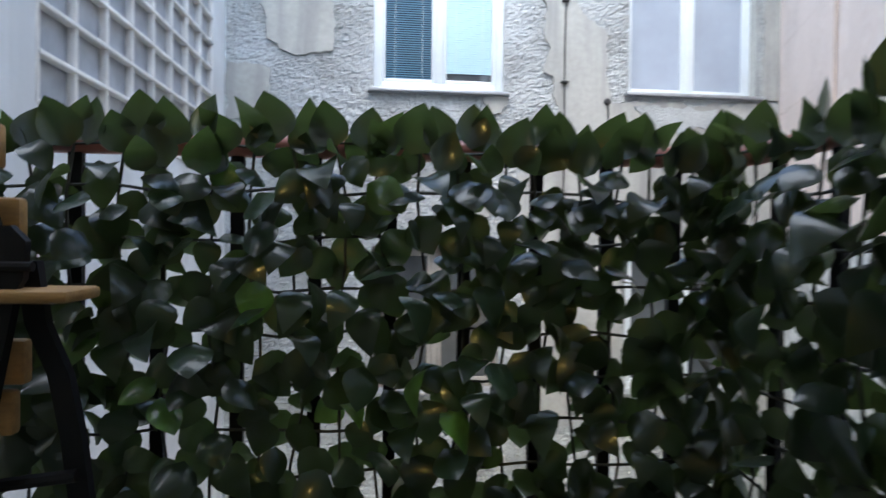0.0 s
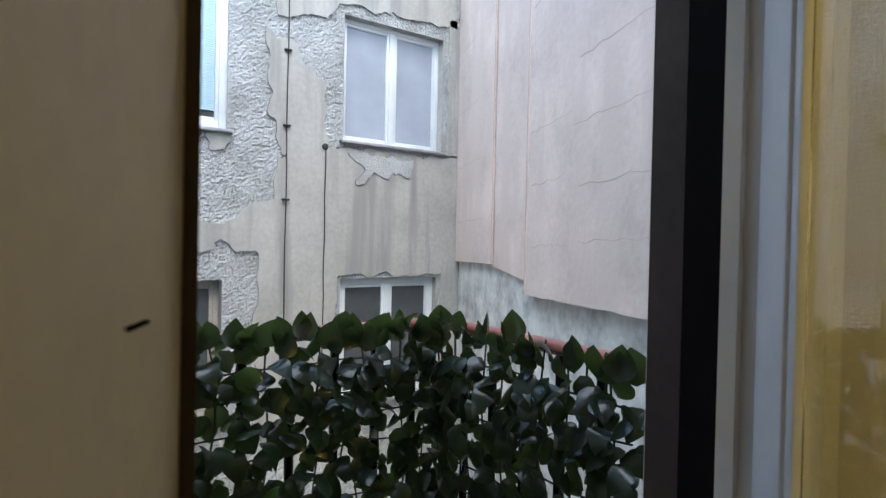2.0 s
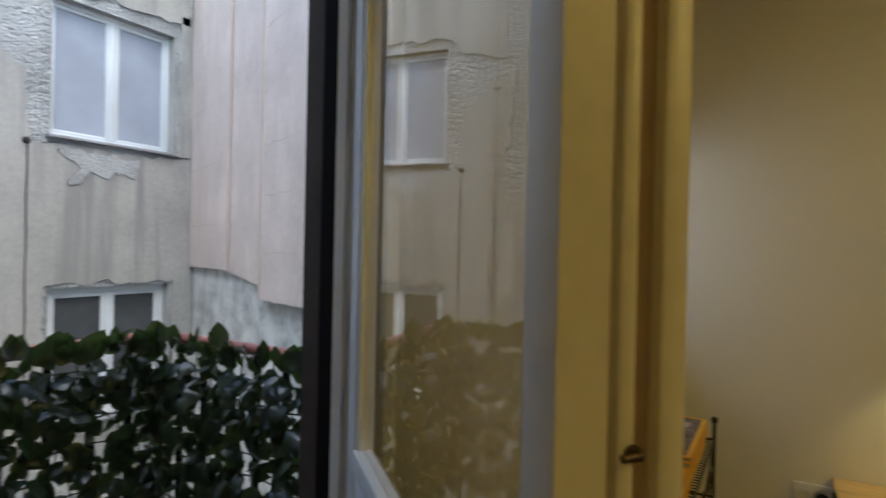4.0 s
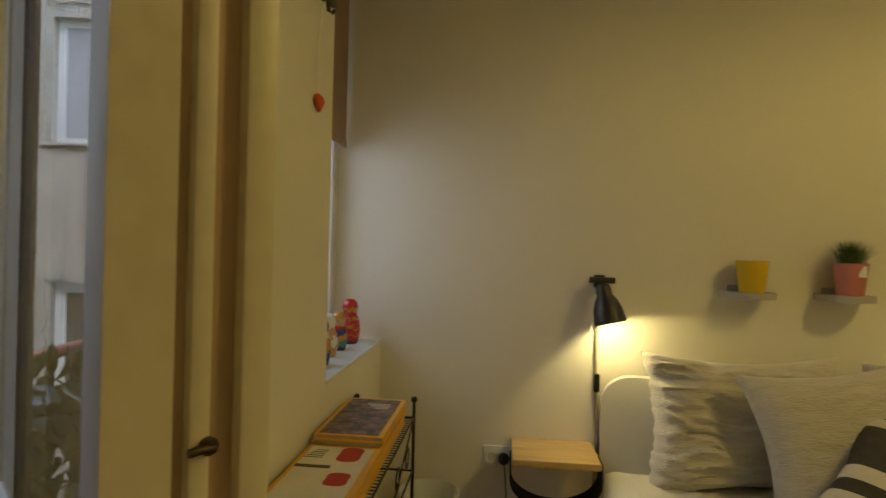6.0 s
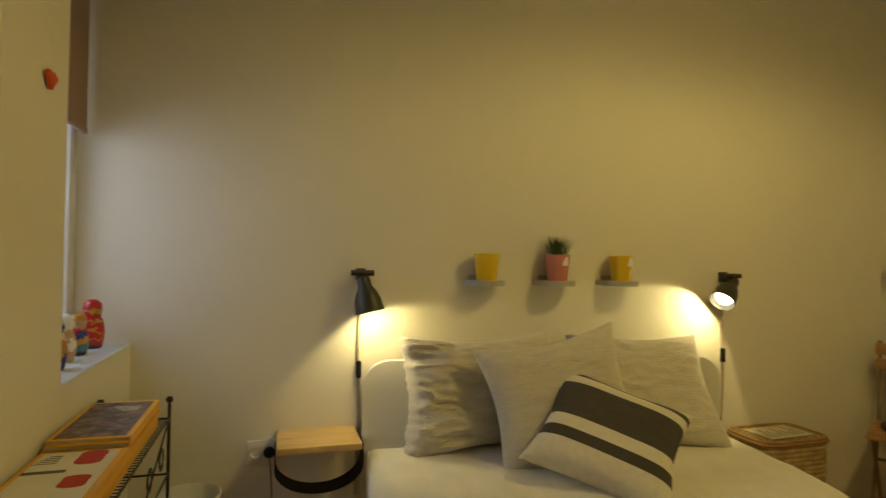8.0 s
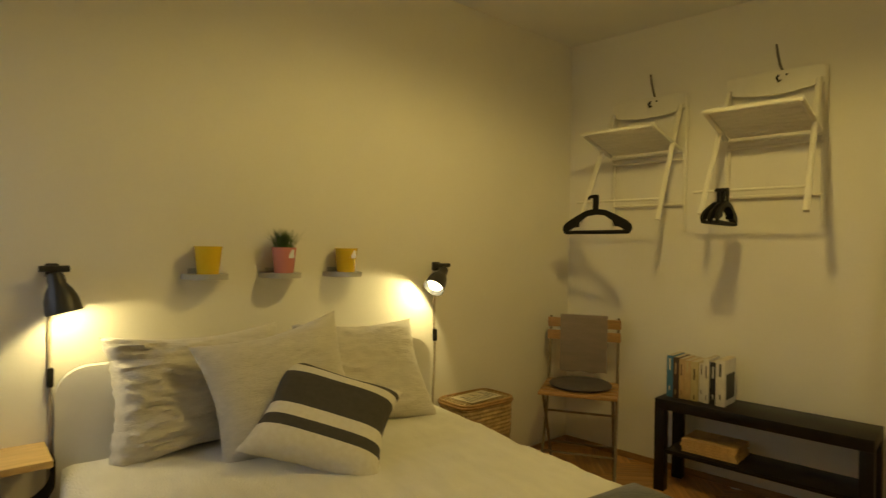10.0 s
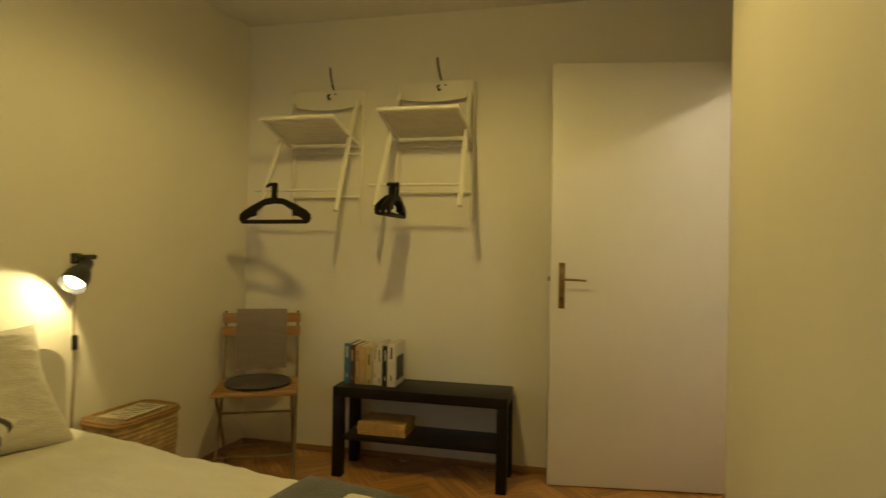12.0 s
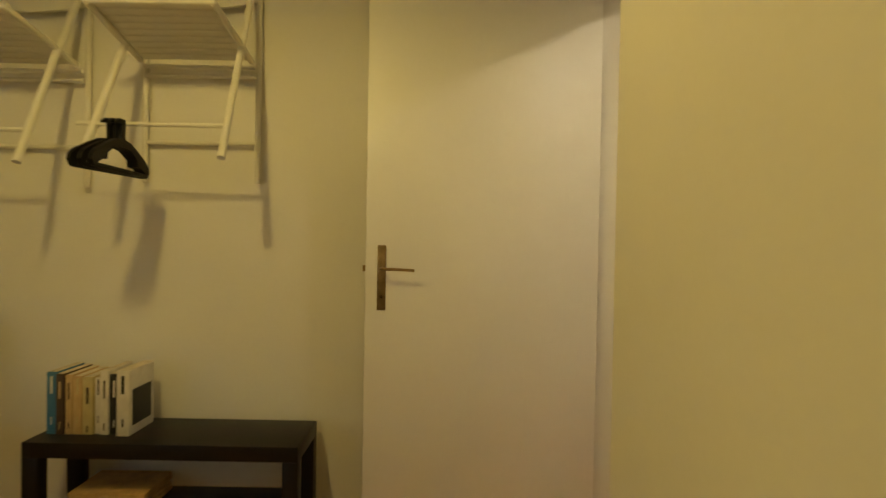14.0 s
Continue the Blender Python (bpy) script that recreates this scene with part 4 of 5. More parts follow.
# three little shelves with pots
for k, (y, mat, what) in enumerate(((-1.982, YELLOW, "yellow"), (-2.272, PINK_POT, "pink"), (-2.552, YELLOW, "yellow"))):
    sh = thing("wall_shelf", "small rounded grey wall shelf holding one pot", "shelf", group="small shelves above the bed")
    o = [(EAST, y + 0.072), (EAST - 0.06, y + 0.072)] + [(EAST - 0.06 - 0.072 * math.sin(a), y + 0.072 * math.cos(a)) for a in [math.pi * i / 16 for i in range(1, 16)]] + [(EAST - 0.06, y - 0.072), (EAST, y - 0.072)]
    part("board", prism(b(), o, 1.047, 1.066), SHELF_GREY, sh)
    part("back_plate", box(b(), EAST - 0.006, EAST - 0.001, y - 0.05, y + 0.05, 1.066, 1.085, 0.001), SHELF_GREY, sh)
    cx = EAST - 0.068
    pot = thing("plant_pot", what + " glazed flower pot on a small wall shelf", "pot", pose(cx, y, 1.066), "pots above the bed")
    part("pot", lathe(b(), [(0.036, 0), (0.038, 0.004), (0.047, 0.092), (0.049, 0.100), (0.046, 0.100), (0.043, 0.09), (0.036, 0.01), (0.0, 0.01)], 32), mat, pot)
    if k:
        part("sticker", box(b(), -0.0495, -0.0455, -0.030, -0.010, 0.055, 0.088, 0, pose(0, 0, 0, 0, 5, -14)), LABEL, pot, "small white sticker")
    if k == 1:
        bm = b()
        random.seed(5)
        for i in range(190):
            a, r = random.uniform(0, math.tau), random.uniform(0, 0.038)
            h, lean = random.uniform(0.055, 0.095), random.uniform(0.008, 0.062) * (0.4 + r / 0.04)
            base, d = Vector((r * math.cos(a), r * math.sin(a), 0.085)), Vector((math.cos(a), math.sin(a), 0))
            side = Vector((-d.y, d.x, 0)) * 0.0016
            v = [bm.verts.new(base - side), bm.verts.new(base + side), bm.verts.new(base + d * lean * 0.35 + Vector((0, 0, h * 0.6)) + side), bm.verts.new(base + d * lean * 0.35 + Vector((0, 0, h * 0.6)) - side), bm.verts.new(base + d * lean + Vector((0, 0, h)))]
            bm.faces.new(v[:4]), bm.faces.new((v[3], v[2], v[4]))
        g = tagged(part("artificial_grass", bm, GRASS, None, "", None), "tuft of green artificial grass in the pink pot", "plant")
        g.matrix_world = pose(cx, y, 1.066)

# wall-hung nightstand with a strap loop, socket
ns = thing("nightstand", "small beech wall shelf with a black strap loop", "nightstand")
NX, NA, NB, NZ = 1.232, -1.245, -1.512, 0.545
part("top", box(b(), NX, EAST, NB, NA, NZ - 0.022, NZ, 0.004), BEECH, ns, "beech top board")
bm = b()
pts = [(NA + 0.006, NZ - 0.006), (NA + 0.006, NZ - 0.06)] + [((NA + NB) / 2 + ((NA - NB) / 2 + 0.006) * math.cos(a), NZ - 0.07 - 0.084 * math.sin(a)) for a in [math.pi * k / 20 for k in range(21)]] + [(NB - 0.006, NZ - 0.06), (NB - 0.006, NZ - 0.006)]
for x0 in (NX + 0.012,):
    ring = [[bm.verts.new((x, y, z)) for y, z in pts] for x in (x0, x0 + 0.085)]
    inner = [[bm.verts.new((x, (NA + NB) / 2 + (y - (NA + NB) / 2) * 0.972, z + (0.004 if z < NZ - 0.07 else 0))) for y, z in pts] for x in (x0, x0 + 0.085)]
    for k in range(len(pts) - 1):
        bm.faces.new((ring[0][k], ring[1][k], ring[1][k + 1], ring[0][k + 1]))
        bm.faces.new((inner[0][k], inner[0][k + 1], inner[1][k + 1], inner[1][k]))
        bm.faces.new((ring[0][k], ring[0][k + 1], inner[0][k + 1], inner[0][k]))
        bm.faces.new((ring[1][k], inner[1][k], inner[1][k + 1], ring[1][k + 1]))
part("strap", bm, BLACK_PLASTIC, ns, "black strap hanging in a loop")
so = thing("wall_socket", "white double wall socket with a plug", "socket")
part("plate", box(b(), EAST - 0.010, EAST, -1.252, -1.150, 0.435, 0.515, 0.004), PLATE, so)
part("socket_well", lathe(b(), [(0.020, 0), (0.022, 0.003), (0.016, 0.003), (0.014, 0.001)], 20, pose(EAST - 0.010, -1.178, 0.475, 0, -90, 0)), PLATE, so)
part("plug", lathe(b(), [(0.018, 0), (0.019, 0.012), (0.013, 0.030), (0.005, 0.034)], 18, pose(EAST - 0.010, -1.222, 0.475, 0, -90, 0)), BLACK_PLASTIC, so, "dark round plug")
part("cord", tube(b(), [(EAST - 0.040, -1.222, 0.474), (EAST - 0.042, -1.226, 0.44), (EAST - 0.02, -1.232, 0.36), (EAST - 0.012, -1.236, 0.15), (EAST - 0.016, -1.24, 0.005)], 0.003, 6), STEEL, so)

# magazine rack, magazines, bin
rk = thing("magazine_rack", "black wire rack with ball finials beside the window", "rack")
RX0, RX1, RY0, RY1 = 0.33, 1.082, -0.962, -0.796
for x in (RX0, RX1):
    for y in (RY0, RY1):
        post = part("post", tube(b(), [(x, y, 0.0), (x, y, 0.742)], 0.0045, 8), WIRE_BLACK, rk)
        part("finial", lathe(b(), [(0.0, 0), (0.007, 0.002), (0.0095, 0.009), (0.007, 0.016), (0.0, 0.018)], 14, pose(x, y, 0.742)), WIRE_BLACK, post)
for z in (0.70, 0.55, 0.40, 0.10):
    bm = b()
    for p, q in (((RX0, RY0), (RX1, RY0)), ((RX1, RY0), (RX1, RY1)), ((RX1, RY1), (RX0, RY1)), ((RX0, RY1), (RX0, RY0))):
        tube(bm, [(*p, z), (*q, z)], 0.003, 6)
    part("wire_frame", bm, WIRE_BLACK, rk)
for z in (0.70, 0.40):
    bm = b()
    k = RX0 + 0.02
    while k < RX1:
        tube(bm, [(k, RY0, z), (k, RY1, z)], 0.0013, 4)
        k += 0.016
    tagged(part("wire_shelf", bm, WIRE_BLACK, rk), kind="stuff")
for y in (RY0, RY1):
    bm = tube(b(), [(RX0, y, 0.40), (RX1, y, 0.70)], 0.0025, 6)
    tube(bm, [(RX0, y, 0.70), (RX1, y, 0.40)], 0.0025, 6)
    part("brace", bm, WIRE_BLACK, rk)
for k in range(2):
    cx, cz = RX1 - 0.10 - 0.14 * k, 0.62
    bm = tube(b(), [(cx + 0.03 * math.cos(a) * (1 - 0.35 * a / 12), RY0, cz + 0.03 * math.sin(a) * (1 - 0.35 * a / 12)) for a in [0.5 * i for i in range(25)]], 0.002, 5)
    part("scroll", bm, WIRE_BLACK, rk, "curled wire ornament")
YELLOW_EDGE = material("yellow_magazine_cover", (0.82, 0.44, 0.012), 0.4, spread=0.06)
DARK_PHOTO = material("dark_cover_photo", (0.20, 0.13, 0.11), 0.5, spread=0.6, scale=30, fine=60, tint=(0.025, 0.022, 0.035))
PALE_COVER = material("pale_cover_paper", (0.80, 0.76, 0.64), 0.55, spread=0.06, scale=12)
RED_PRINT = material("red_cover_print", (0.50, 0.035, 0.018), 0.65, spread=0.1)
INK = material("dark_print", (0.05, 0.045, 0.045), 0.5)
for s, (x0, x1, y0, y1, count) in enumerate(((0.690, 1.000, -0.950, -0.797, 8), (0.345, 0.683, -0.952, -0.797, 6))):
    z = 0.7035
    random.seed(20 + s)
    for i in range(count):
        dx, dy = random.uniform(-0.006, 0.006), random.uniform(-0.005, 0.005)
        mg = thing("magazine", "yellow-edged magazine in a stack on the wire rack", "magazine", group="magazines on the rack")
        part("page_block", box(b(), x0 + dx + 0.002, x1 + dx - 0.002, y0 + dy + 0.002, y1 + dy - 0.001, z, z + 0.0065), PAPER, mg)
        part("cover", box(b(), x0 + dx, x1 + dx, y0 + dy, y1 + dy, z + 0.0066, z + 0.0078), YELLOW_EDGE, mg, "yellow bordered cover")
        part("spine", box(b(), x0 + dx - 0.0002, x1 + dx, y0 + dy - 0.0012, y0 + dy, z, z + 0.0078), YELLOW_EDGE, mg, "yellow spine")
        z += 0.0082
    top, cx = z - 0.0082 + 0.0078, (x0 + x1) / 2
    if s == 0:
        part("cover_photo", box(b(), x0 + dx + 0.012, x1 + dx - 0.012, y0 + dy + 0.010, y1 + dy - 0.010, top, top + 0.0006), DARK_PHOTO, mg, "dark group photo on the cover")
        for k in range(4):
            part("title_bar", box(b(), x1 + dx - 0.06 - 0.012 * k, x1 + dx - 0.053 - 0.012 * k, y0 + 0.03, y0 + 0.09 - 0.008 * k, top + 0.0006, top + 0.001), PAPER, mg)
    else:
        part("cover_sheet", box(b(), x0 + dx + 0.010, x1 + dx - 0.010, y0 + dy + 0.012, y1 + dy - 0.010, top, top + 0.0006), PALE_COVER, mg, "pale cover with red shapes")
        for q in ((0.245, 0.325, 0.02, 0.085), (0.13, 0.19, 0.015, 0.075)):
            o = [(x0 + (q[0] + q[1]) / 2 + (q[1] - q[0]) / 2 * math.cos(a), y0 + (q[2] + q[3]) / 2 + (q[3] - q[2]) / 2 * math.sin(a) * (1 + 0.3 * math.cos(2 * a))) for a in [math.tau * i / 20 for i in range(20)]]
            part("red_shape", prism(b(), o, top + 0.0006, top + 0.001), RED_PRINT, mg)
        part("title_bar", box(b(), x0 + 0.208, x0 + 0.222, y0 + 0.075, y0 + 0.145, top + 0.0006, top + 0.001), INK, mg)
        for k in range(5):
            part("text_bar", box(b(), x0 + 0.26 + 0.010 * k, x0 + 0.263 + 0.010 * k, y0 + 0.105, y0 + 0.145 - 0.004 * k, top + 0.0006, top + 0.001), INK, mg)
bn = part("waste_bin", lathe(b(), [(0.070, 0), (0.074, 0.004), (0.094, 0.395), (0.098, 0.402), (0.094, 0.405), (0.090, 0.395), (0.070, 0.01), (0.0, 0.01)], 36, pose(1.300, -0.985, 0)), BIN_WHITE)
tagged(bn, "milky white plastic waste bin beside the nightstand", "bin")

# nesting dolls on the sill
RED, GOLD, BLUE, SKIN, WHITE_, GREEN, DARK_ = (0.42, 0.010, 0.008), (0.45, 0.21, 0.03), (0.018, 0.025, 0.19), (0.50, 0.30, 0.17), (0.72, 0.70, 0.66), (0.05, 0.17, 0.16), (0.025, 0.018, 0.03)
for x, y, h, bands in ((1.345, -0.700, 0.148, [(0, DARK_), (0.08, RED), (0.20, GOLD), (0.23, RED), (0.34, GOLD), (0.37, RED), (0.55, GOLD), (0.60, RED), (0.70, GOLD), (0.80, RED)]),
                       (1.215, -0.700, 0.118, [(0, DARK_), (0.12, GREEN), (0.30, GOLD), (0.42, BLUE), (0.55, RED), (0.64, SKIN), (0.82, GOLD)]),
                       (1.105, -0.700, 0.126, [(0, SKIN), (0.25, WHITE_), (0.45, SKIN), (0.68, WHITE_)]),
                       (0.985, -0.715, 0.132, [(0, BLUE), (0.30, GOLD), (0.55, WHITE_), (0.70, BLUE), (0.85, WHITE_)])):
    s = h / 0.15
    prof = [(0.026, 0), (0.028, 0.003), (0.034, 0.03), (0.0355, 0.052), (0.032, 0.078), (0.0245, 0.096), (0.024, 0.104), (0.0275, 0.120), (0.024, 0.138), (0.013, 0.148), (0.0, 0.15)]
    ob = part("nesting_doll", lathe(b(), [(r * s, z * s) for r, z in prof], 28), banded("lacquered_doll", bands, 0.2, flourish=0.35))
    ob.matrix_world = pose(x, y, SILL_Z)
    tagged(ob, "lacquered wooden nesting doll on the window sill", "doll", "dolls on the window sill")

# heart and coat hooks on the pier
ht = thing("heart_ornament", "small orange-red heart hanging on a string", "ornament")
bm = b()
o = [(0.0013 * 16 * math.sin(a) ** 3, 0.0013 * (13 * math.cos(a) - 5 * math.cos(2 * a) - 2 * math.cos(3 * a) - math.cos(4 * a))) for a in [math.tau * k / 40 for k in range(40)]]
f0, f1 = [bm.verts.new((0.690 + x, NORTH - 0.012, 1.492 + z)) for x, z in o], [bm.verts.new((0.690 + x, NORTH - 0.004, 1.492 + z)) for x, z in o]
mid = bm.verts.new((0.690, NORTH - 0.022, 1.490))
for k in range(40):
    bm.faces.new((f0[k], f0[(k + 1) % 40], mid)), bm.faces.new((f0[k], f1[k], f1[(k + 1) % 40], f0[(k + 1) % 40]))
part("heart", bm, ORANGE, ht)
part("string", tube(b(), [(0.690, NORTH - 0.005, 1.512), (0.690, NORTH - 0.004, 1.60), (0.690, NORTH - 0.012, 1.70)], 0.0008, 4), PLATE, ht)
hk = thing("coat_hook_rail", "dark metal rail with downward hooks", "coat hook")
part("rail", box(b(), 0.58, 0.79, NORTH - 0.014, NORTH, 1.735, 1.760, 0.003), BRASS_OLD, hk)
for x in (0.640, 0.705):
    part("hook", tube(b(), [(x, NORTH - 0.012, 1.745), (x, NORTH - 0.018, 1.715), (x, NORTH - 0.020, 1.695), (x, NORTH - 0.028, 1.690), (x, NORTH - 0.034, 1.697)], 0.0045, 8), BRASS_OLD, hk)

# wicker stool and its papers
st = thing("wicker_stool", "woven natural wicker stool standing by the bed", "stool", pose(1.322, -3.285, 0))
WICKER_RIM = material("brown_wicker_rim", (0.34, 0.20, 0.075), 0.55, spread=0.3, scale=30, fine=90, bump=0.5, depth=0.003)


def rounded(r, k, n):
    """A point on a rounded rectangle of the stool's plan."""
    a = math.tau * k / n
    c, s = math.cos(a), math.sin(a)
    g = (abs(c) ** 6 + abs(s) ** 6) ** (-1 / 6)
    return 0.112 * r * g * c, 0.175 * r * g * s


bm = b()
n, rows = 64, 44
rings = []
for j in range(rows + 1):
    t = j / rows
    g = 0.72 + 0.27 * math.sin(math.pi * 0.5 * min(1.0, t * 1.25)) + (0.012 if j % 2 else -0.010)
    rings.append([bm.verts.new((*rounded(g + (0.006 if (k // 4 + j // 2) % 2 else -0.006), k, n), 0.415 * t)) for k in range(n)])
for p, q in zip(rings, rings[1:]):
    for k in range(n):
        bm.faces.new((p[k], p[(k + 1) % n], q[(k + 1) % n], q[k]))
bm.faces.new(rings[-1])
part("woven_body", bm, WICKER, st, "woven wicker body", None)
bm = b()
for z, r in ((0.416, 1.01), (0.426, 0.985)):
    tube(bm, [(*rounded(r, k, 48), z) for k in range(49)], 0.0075, 8)
part("rim", bm, WICKER_RIM, st, "brown plaited rim")
for j in range(16):
    y = -0.155 + 0.0207 * j
    part("woven_strand", tube(b(), [(-0.098 + 0.014 * k, y, 0.421 + (0.004 if (k + j) % 2 else 0.0)) for k in range(15)], 0.0058, 6), WICKER, st)
pp = part("newspaper", box(b(), -0.07, 0.07, -0.115, 0.115, 0.4315, 0.4345, 0.001, pose(1.318, -3.285, 0, 0, 0, 4)), PAPER)
for k in range(9):
    y = -0.095 + 0.023 * k
    part("text_bar", box(b(), -0.055, 0.02 + 0.03 * math.sin(k * 2.1), y, y + 0.007, 0.4345, 0.4348, 0, pose(1.318, -3.285, 0, 0, 0, 4)), INK, pp)
tagged(pp, "folded newspaper lying on the wicker stool", "newspaper")

# folding chair with cushions
fc = thing("folding_chair", "folding chair with wooden slats, grey cushion and draped cover", "chair", pose(1.085, -3.825, 0, 0, 0, 31))
for x in (-0.185, 0.185):
    part("leg", tube(b(), [(x, -0.20, 0.80), (x, -0.165, 0.50), (x, -0.05, 0.27), (x, 0.16, 0.0)], 0.008, 8), STEEL, fc)
    part("leg", tube(b(), [(x * 0.93, 0.17, 0.435), (x * 0.93, 0.0, 0.24), (x * 0.93, -0.19, 0.0)], 0.008, 8), STEEL, fc)
part("stretcher", tube(b(), [(-0.185, 0.075, 0.115), (0.185, 0.075, 0.115)], 0.006, 8), STEEL, fc)
part("stretcher", tube(b(), [(-0.175, -0.09, 0.115), (0.175, -0.09, 0.115)], 0.006, 8), STEEL, fc)
part("stretcher", tube(b(), [(-0.175, 0.09, 0.335), (0.175, 0.09, 0.335)], 0.006, 8), STEEL, fc)
for z, y in ((0.765, -0.197), (0.695, -0.190)):
    part("back_slat", box(b(), -0.20, 0.20, y + 0.009, y + 0.023, z - 0.026, z + 0.026, 0.004), SLAT, fc)
for k in range(6):
    y = -0.135 + 0.062 * k
    part("seat_slat", box(b(), -0.195, 0.195, y - 0.026, y + 0.026, 0.436, 0.452, 0.004), SLAT, fc)
cu = part("seat_cushion", lathe(b(), [(0.0, 0.0), (0.145, 0.0), (0.160, 0.006), (0.163, 0.013), (0.155, 0.020), (0.11, 0.025), (0.0, 0.026)], 40), CUSHION_GREY, None, "", 60)
cu.matrix_world = pose(1.085, -3.825, 0.4525, 0, 0, 31)
tagged(cu, "round dark grey cushion on the folding chair", "cushion")
bm = b()
path = [(-0.148, 0.498), (-0.150, 0.60), (-0.158, 0.70), (-0.164, 0.78), (-0.172, 0.806), (-0.190, 0.812), (-0.206, 0.800), (-0.214, 0.74), (-0.212, 0.62)]
cols = 14
g = [[bm.verts.new((-0.128 + 0.256 * i / cols + 0.004 * noise.noise(Vector((i, j, 3))), y + 0.005 * noise.noise(Vector((i * 0.6, j * 0.5, 1))), z + (0.004 * math.sin(i) if j == 0 else 0))) for i in range(cols + 1)] for j, (y, z) in enumerate(path)]
h2 = [[bm.verts.new(v.co + Vector((0, -0.009 if j < 5 else 0.009, -0.008 if 3 < j < 7 else 0))) for v in r] for j, r in enumerate(g)]
for j in range(len(path) - 1):
    for i in range(cols):
        bm.faces.new((g[j][i], g[j][i + 1], g[j + 1][i + 1], g[j + 1][i])), bm.faces.new((h2[j][i], h2[j + 1][i], h2[j + 1][i + 1], h2[j][i + 1]))
    for i in (0, cols):
        bm.faces.new((g[j][i], g[j + 1][i], h2[j + 1][i], h2[j][i]))
for j in (0, len(path) - 1):
    for i in range(cols):
        bm.faces.new((g[j][i], g[j][i + 1], h2[j][i + 1], h2[j][i]))
cv = part("backrest_cover", bm, TOWEL, None, "", 60)
cv.matrix_world = pose(1.085, -3.825, 0, 0, 0, 31)
tagged(cv, "taupe cotton cover draped over the chair back", "cover")

# low black bench with books
bx0, bx1, by0, by1 = -0.122, 0.754, -4.238, -3.968
be = thing("tv_bench", "low black-brown bench with an open lower shelf", "bench", SKEW)
part("top", box(b(), bx0, bx1, by0, by1, 0.40, 0.45, 0.002), BLACK_BROWN, be)
part("shelf", box(b(), bx0 + 0.05, bx1 - 0.05, by0 + 0.004, by1 - 0.012, 0.185, 0.205, 0.002), BLACK_BROWN, be)
for x in (bx0, bx1 - 0.05):
    for y in (by0, by1 - 0.05):
        part("leg", box(b(), x, x + 0.05, y, y + 0.05, 0, 0.3995, 0.002), BLACK_BROWN, be)


def ink(name, c):
    return material(name, c, 0.5, spread=0.08, scale=20)


BK = [ink("blue_book_cloth", (0.05, 0.17, 0.33)), ink("dark_book_cloth", (0.06, 0.035, 0.025)), ink("cream_book_cloth", (0.52, 0.36, 0.17)), ink("pale_green_book_cloth", (0.50, 0.42, 0.20)), ink("white_book_cloth", (0.66, 0.62, 0.54)), ink("black_book_cloth", (0.015, 0.014, 0.014))]
MAROON = ink("maroon_print", (0.25, 0.03, 0.06))
x = 0.728
for w, h, d, col, mark in ((0.032, 0.205, 0.150, 0, 4), (0.026, 0.200, 0.155, 1, 2), (0.024, 0.196, 0.150, 2, 1), (0.030, 0.192, 0.150, 2, 3), (0.034, 0.190, 0.150, 3, 1), (0.022, 0.186, 0.14, 4, 1), (0.026, 0.212, 0.150, 4, 1), (0.030, 0.200, 0.145, 5, 4), (0.042, 0.216, 0.160, 4, 5)):
    bkb = thing("book", "upright hardback book standing on the black bench", "book", SKEW @ pose(x - w / 2, -4.235 + d / 2 + 0.04, 0.4505), "books on the bench")
    part("cover", box(b(), -w / 2, w / 2, -d / 2, d / 2, 0, h, 0.002), BK[col], bkb)
    part("page_block", box(b(), -w / 2 + 0.003, w / 2 - 0.003, -d / 2 - 0.001, d / 2 - 0.008, 0.003, h + 0.0012), PAPER, bkb, "yellowed pages")
    for k in range(2):
        low = h * (0.12 + 0.5 * k + 0.08 * math.sin(x * 90))
        part("spine_print", box(b(), -w * (0.07 + 0.05 * k), w * (0.07 + 0.05 * k), d / 2, d / 2 + 0.0006, low, low + h * (0.12 + 0.16 * k)), BK[mark] if mark < 6 else MAROON, bkb)
    if w == 0.042:
        part("cover_print", box(b(), -w / 2 - 0.0007, -w / 2, -d / 2 + 0.02, d / 2 - 0.02, 0.03, 0.15), BK[5], bkb, "black and white cover picture")
    x -= w + 0.0015
TAN = material("tan_paper", (0.52, 0.33, 0.12), 0.8, spread=0.2, scale=20, fine=120)
for k in range(5):
    z = 0.2052 + 0.0125 * k
    random.seed(60 + k)
    ob = part("paperback", box(b(), -0.125, 0.125, -0.095, 0.095, 0, 0.0122, 0.001), TAN)
    ob.matrix_world = SKEW @ pose(0.515 + random.uniform(-0.006, 0.006), -4.115, z, 0, 0, random.uniform(-2, 2))
    tagged(ob, "yellowed paperback lying in a stack on the bench shelf", "book", "stack on the bench shelf")

# folding chairs hung on the wall as racks


STRAP = material("grey_woven_strap", (0.17, 0.155, 0.13), 0.85, spread=0.2, scale=40)


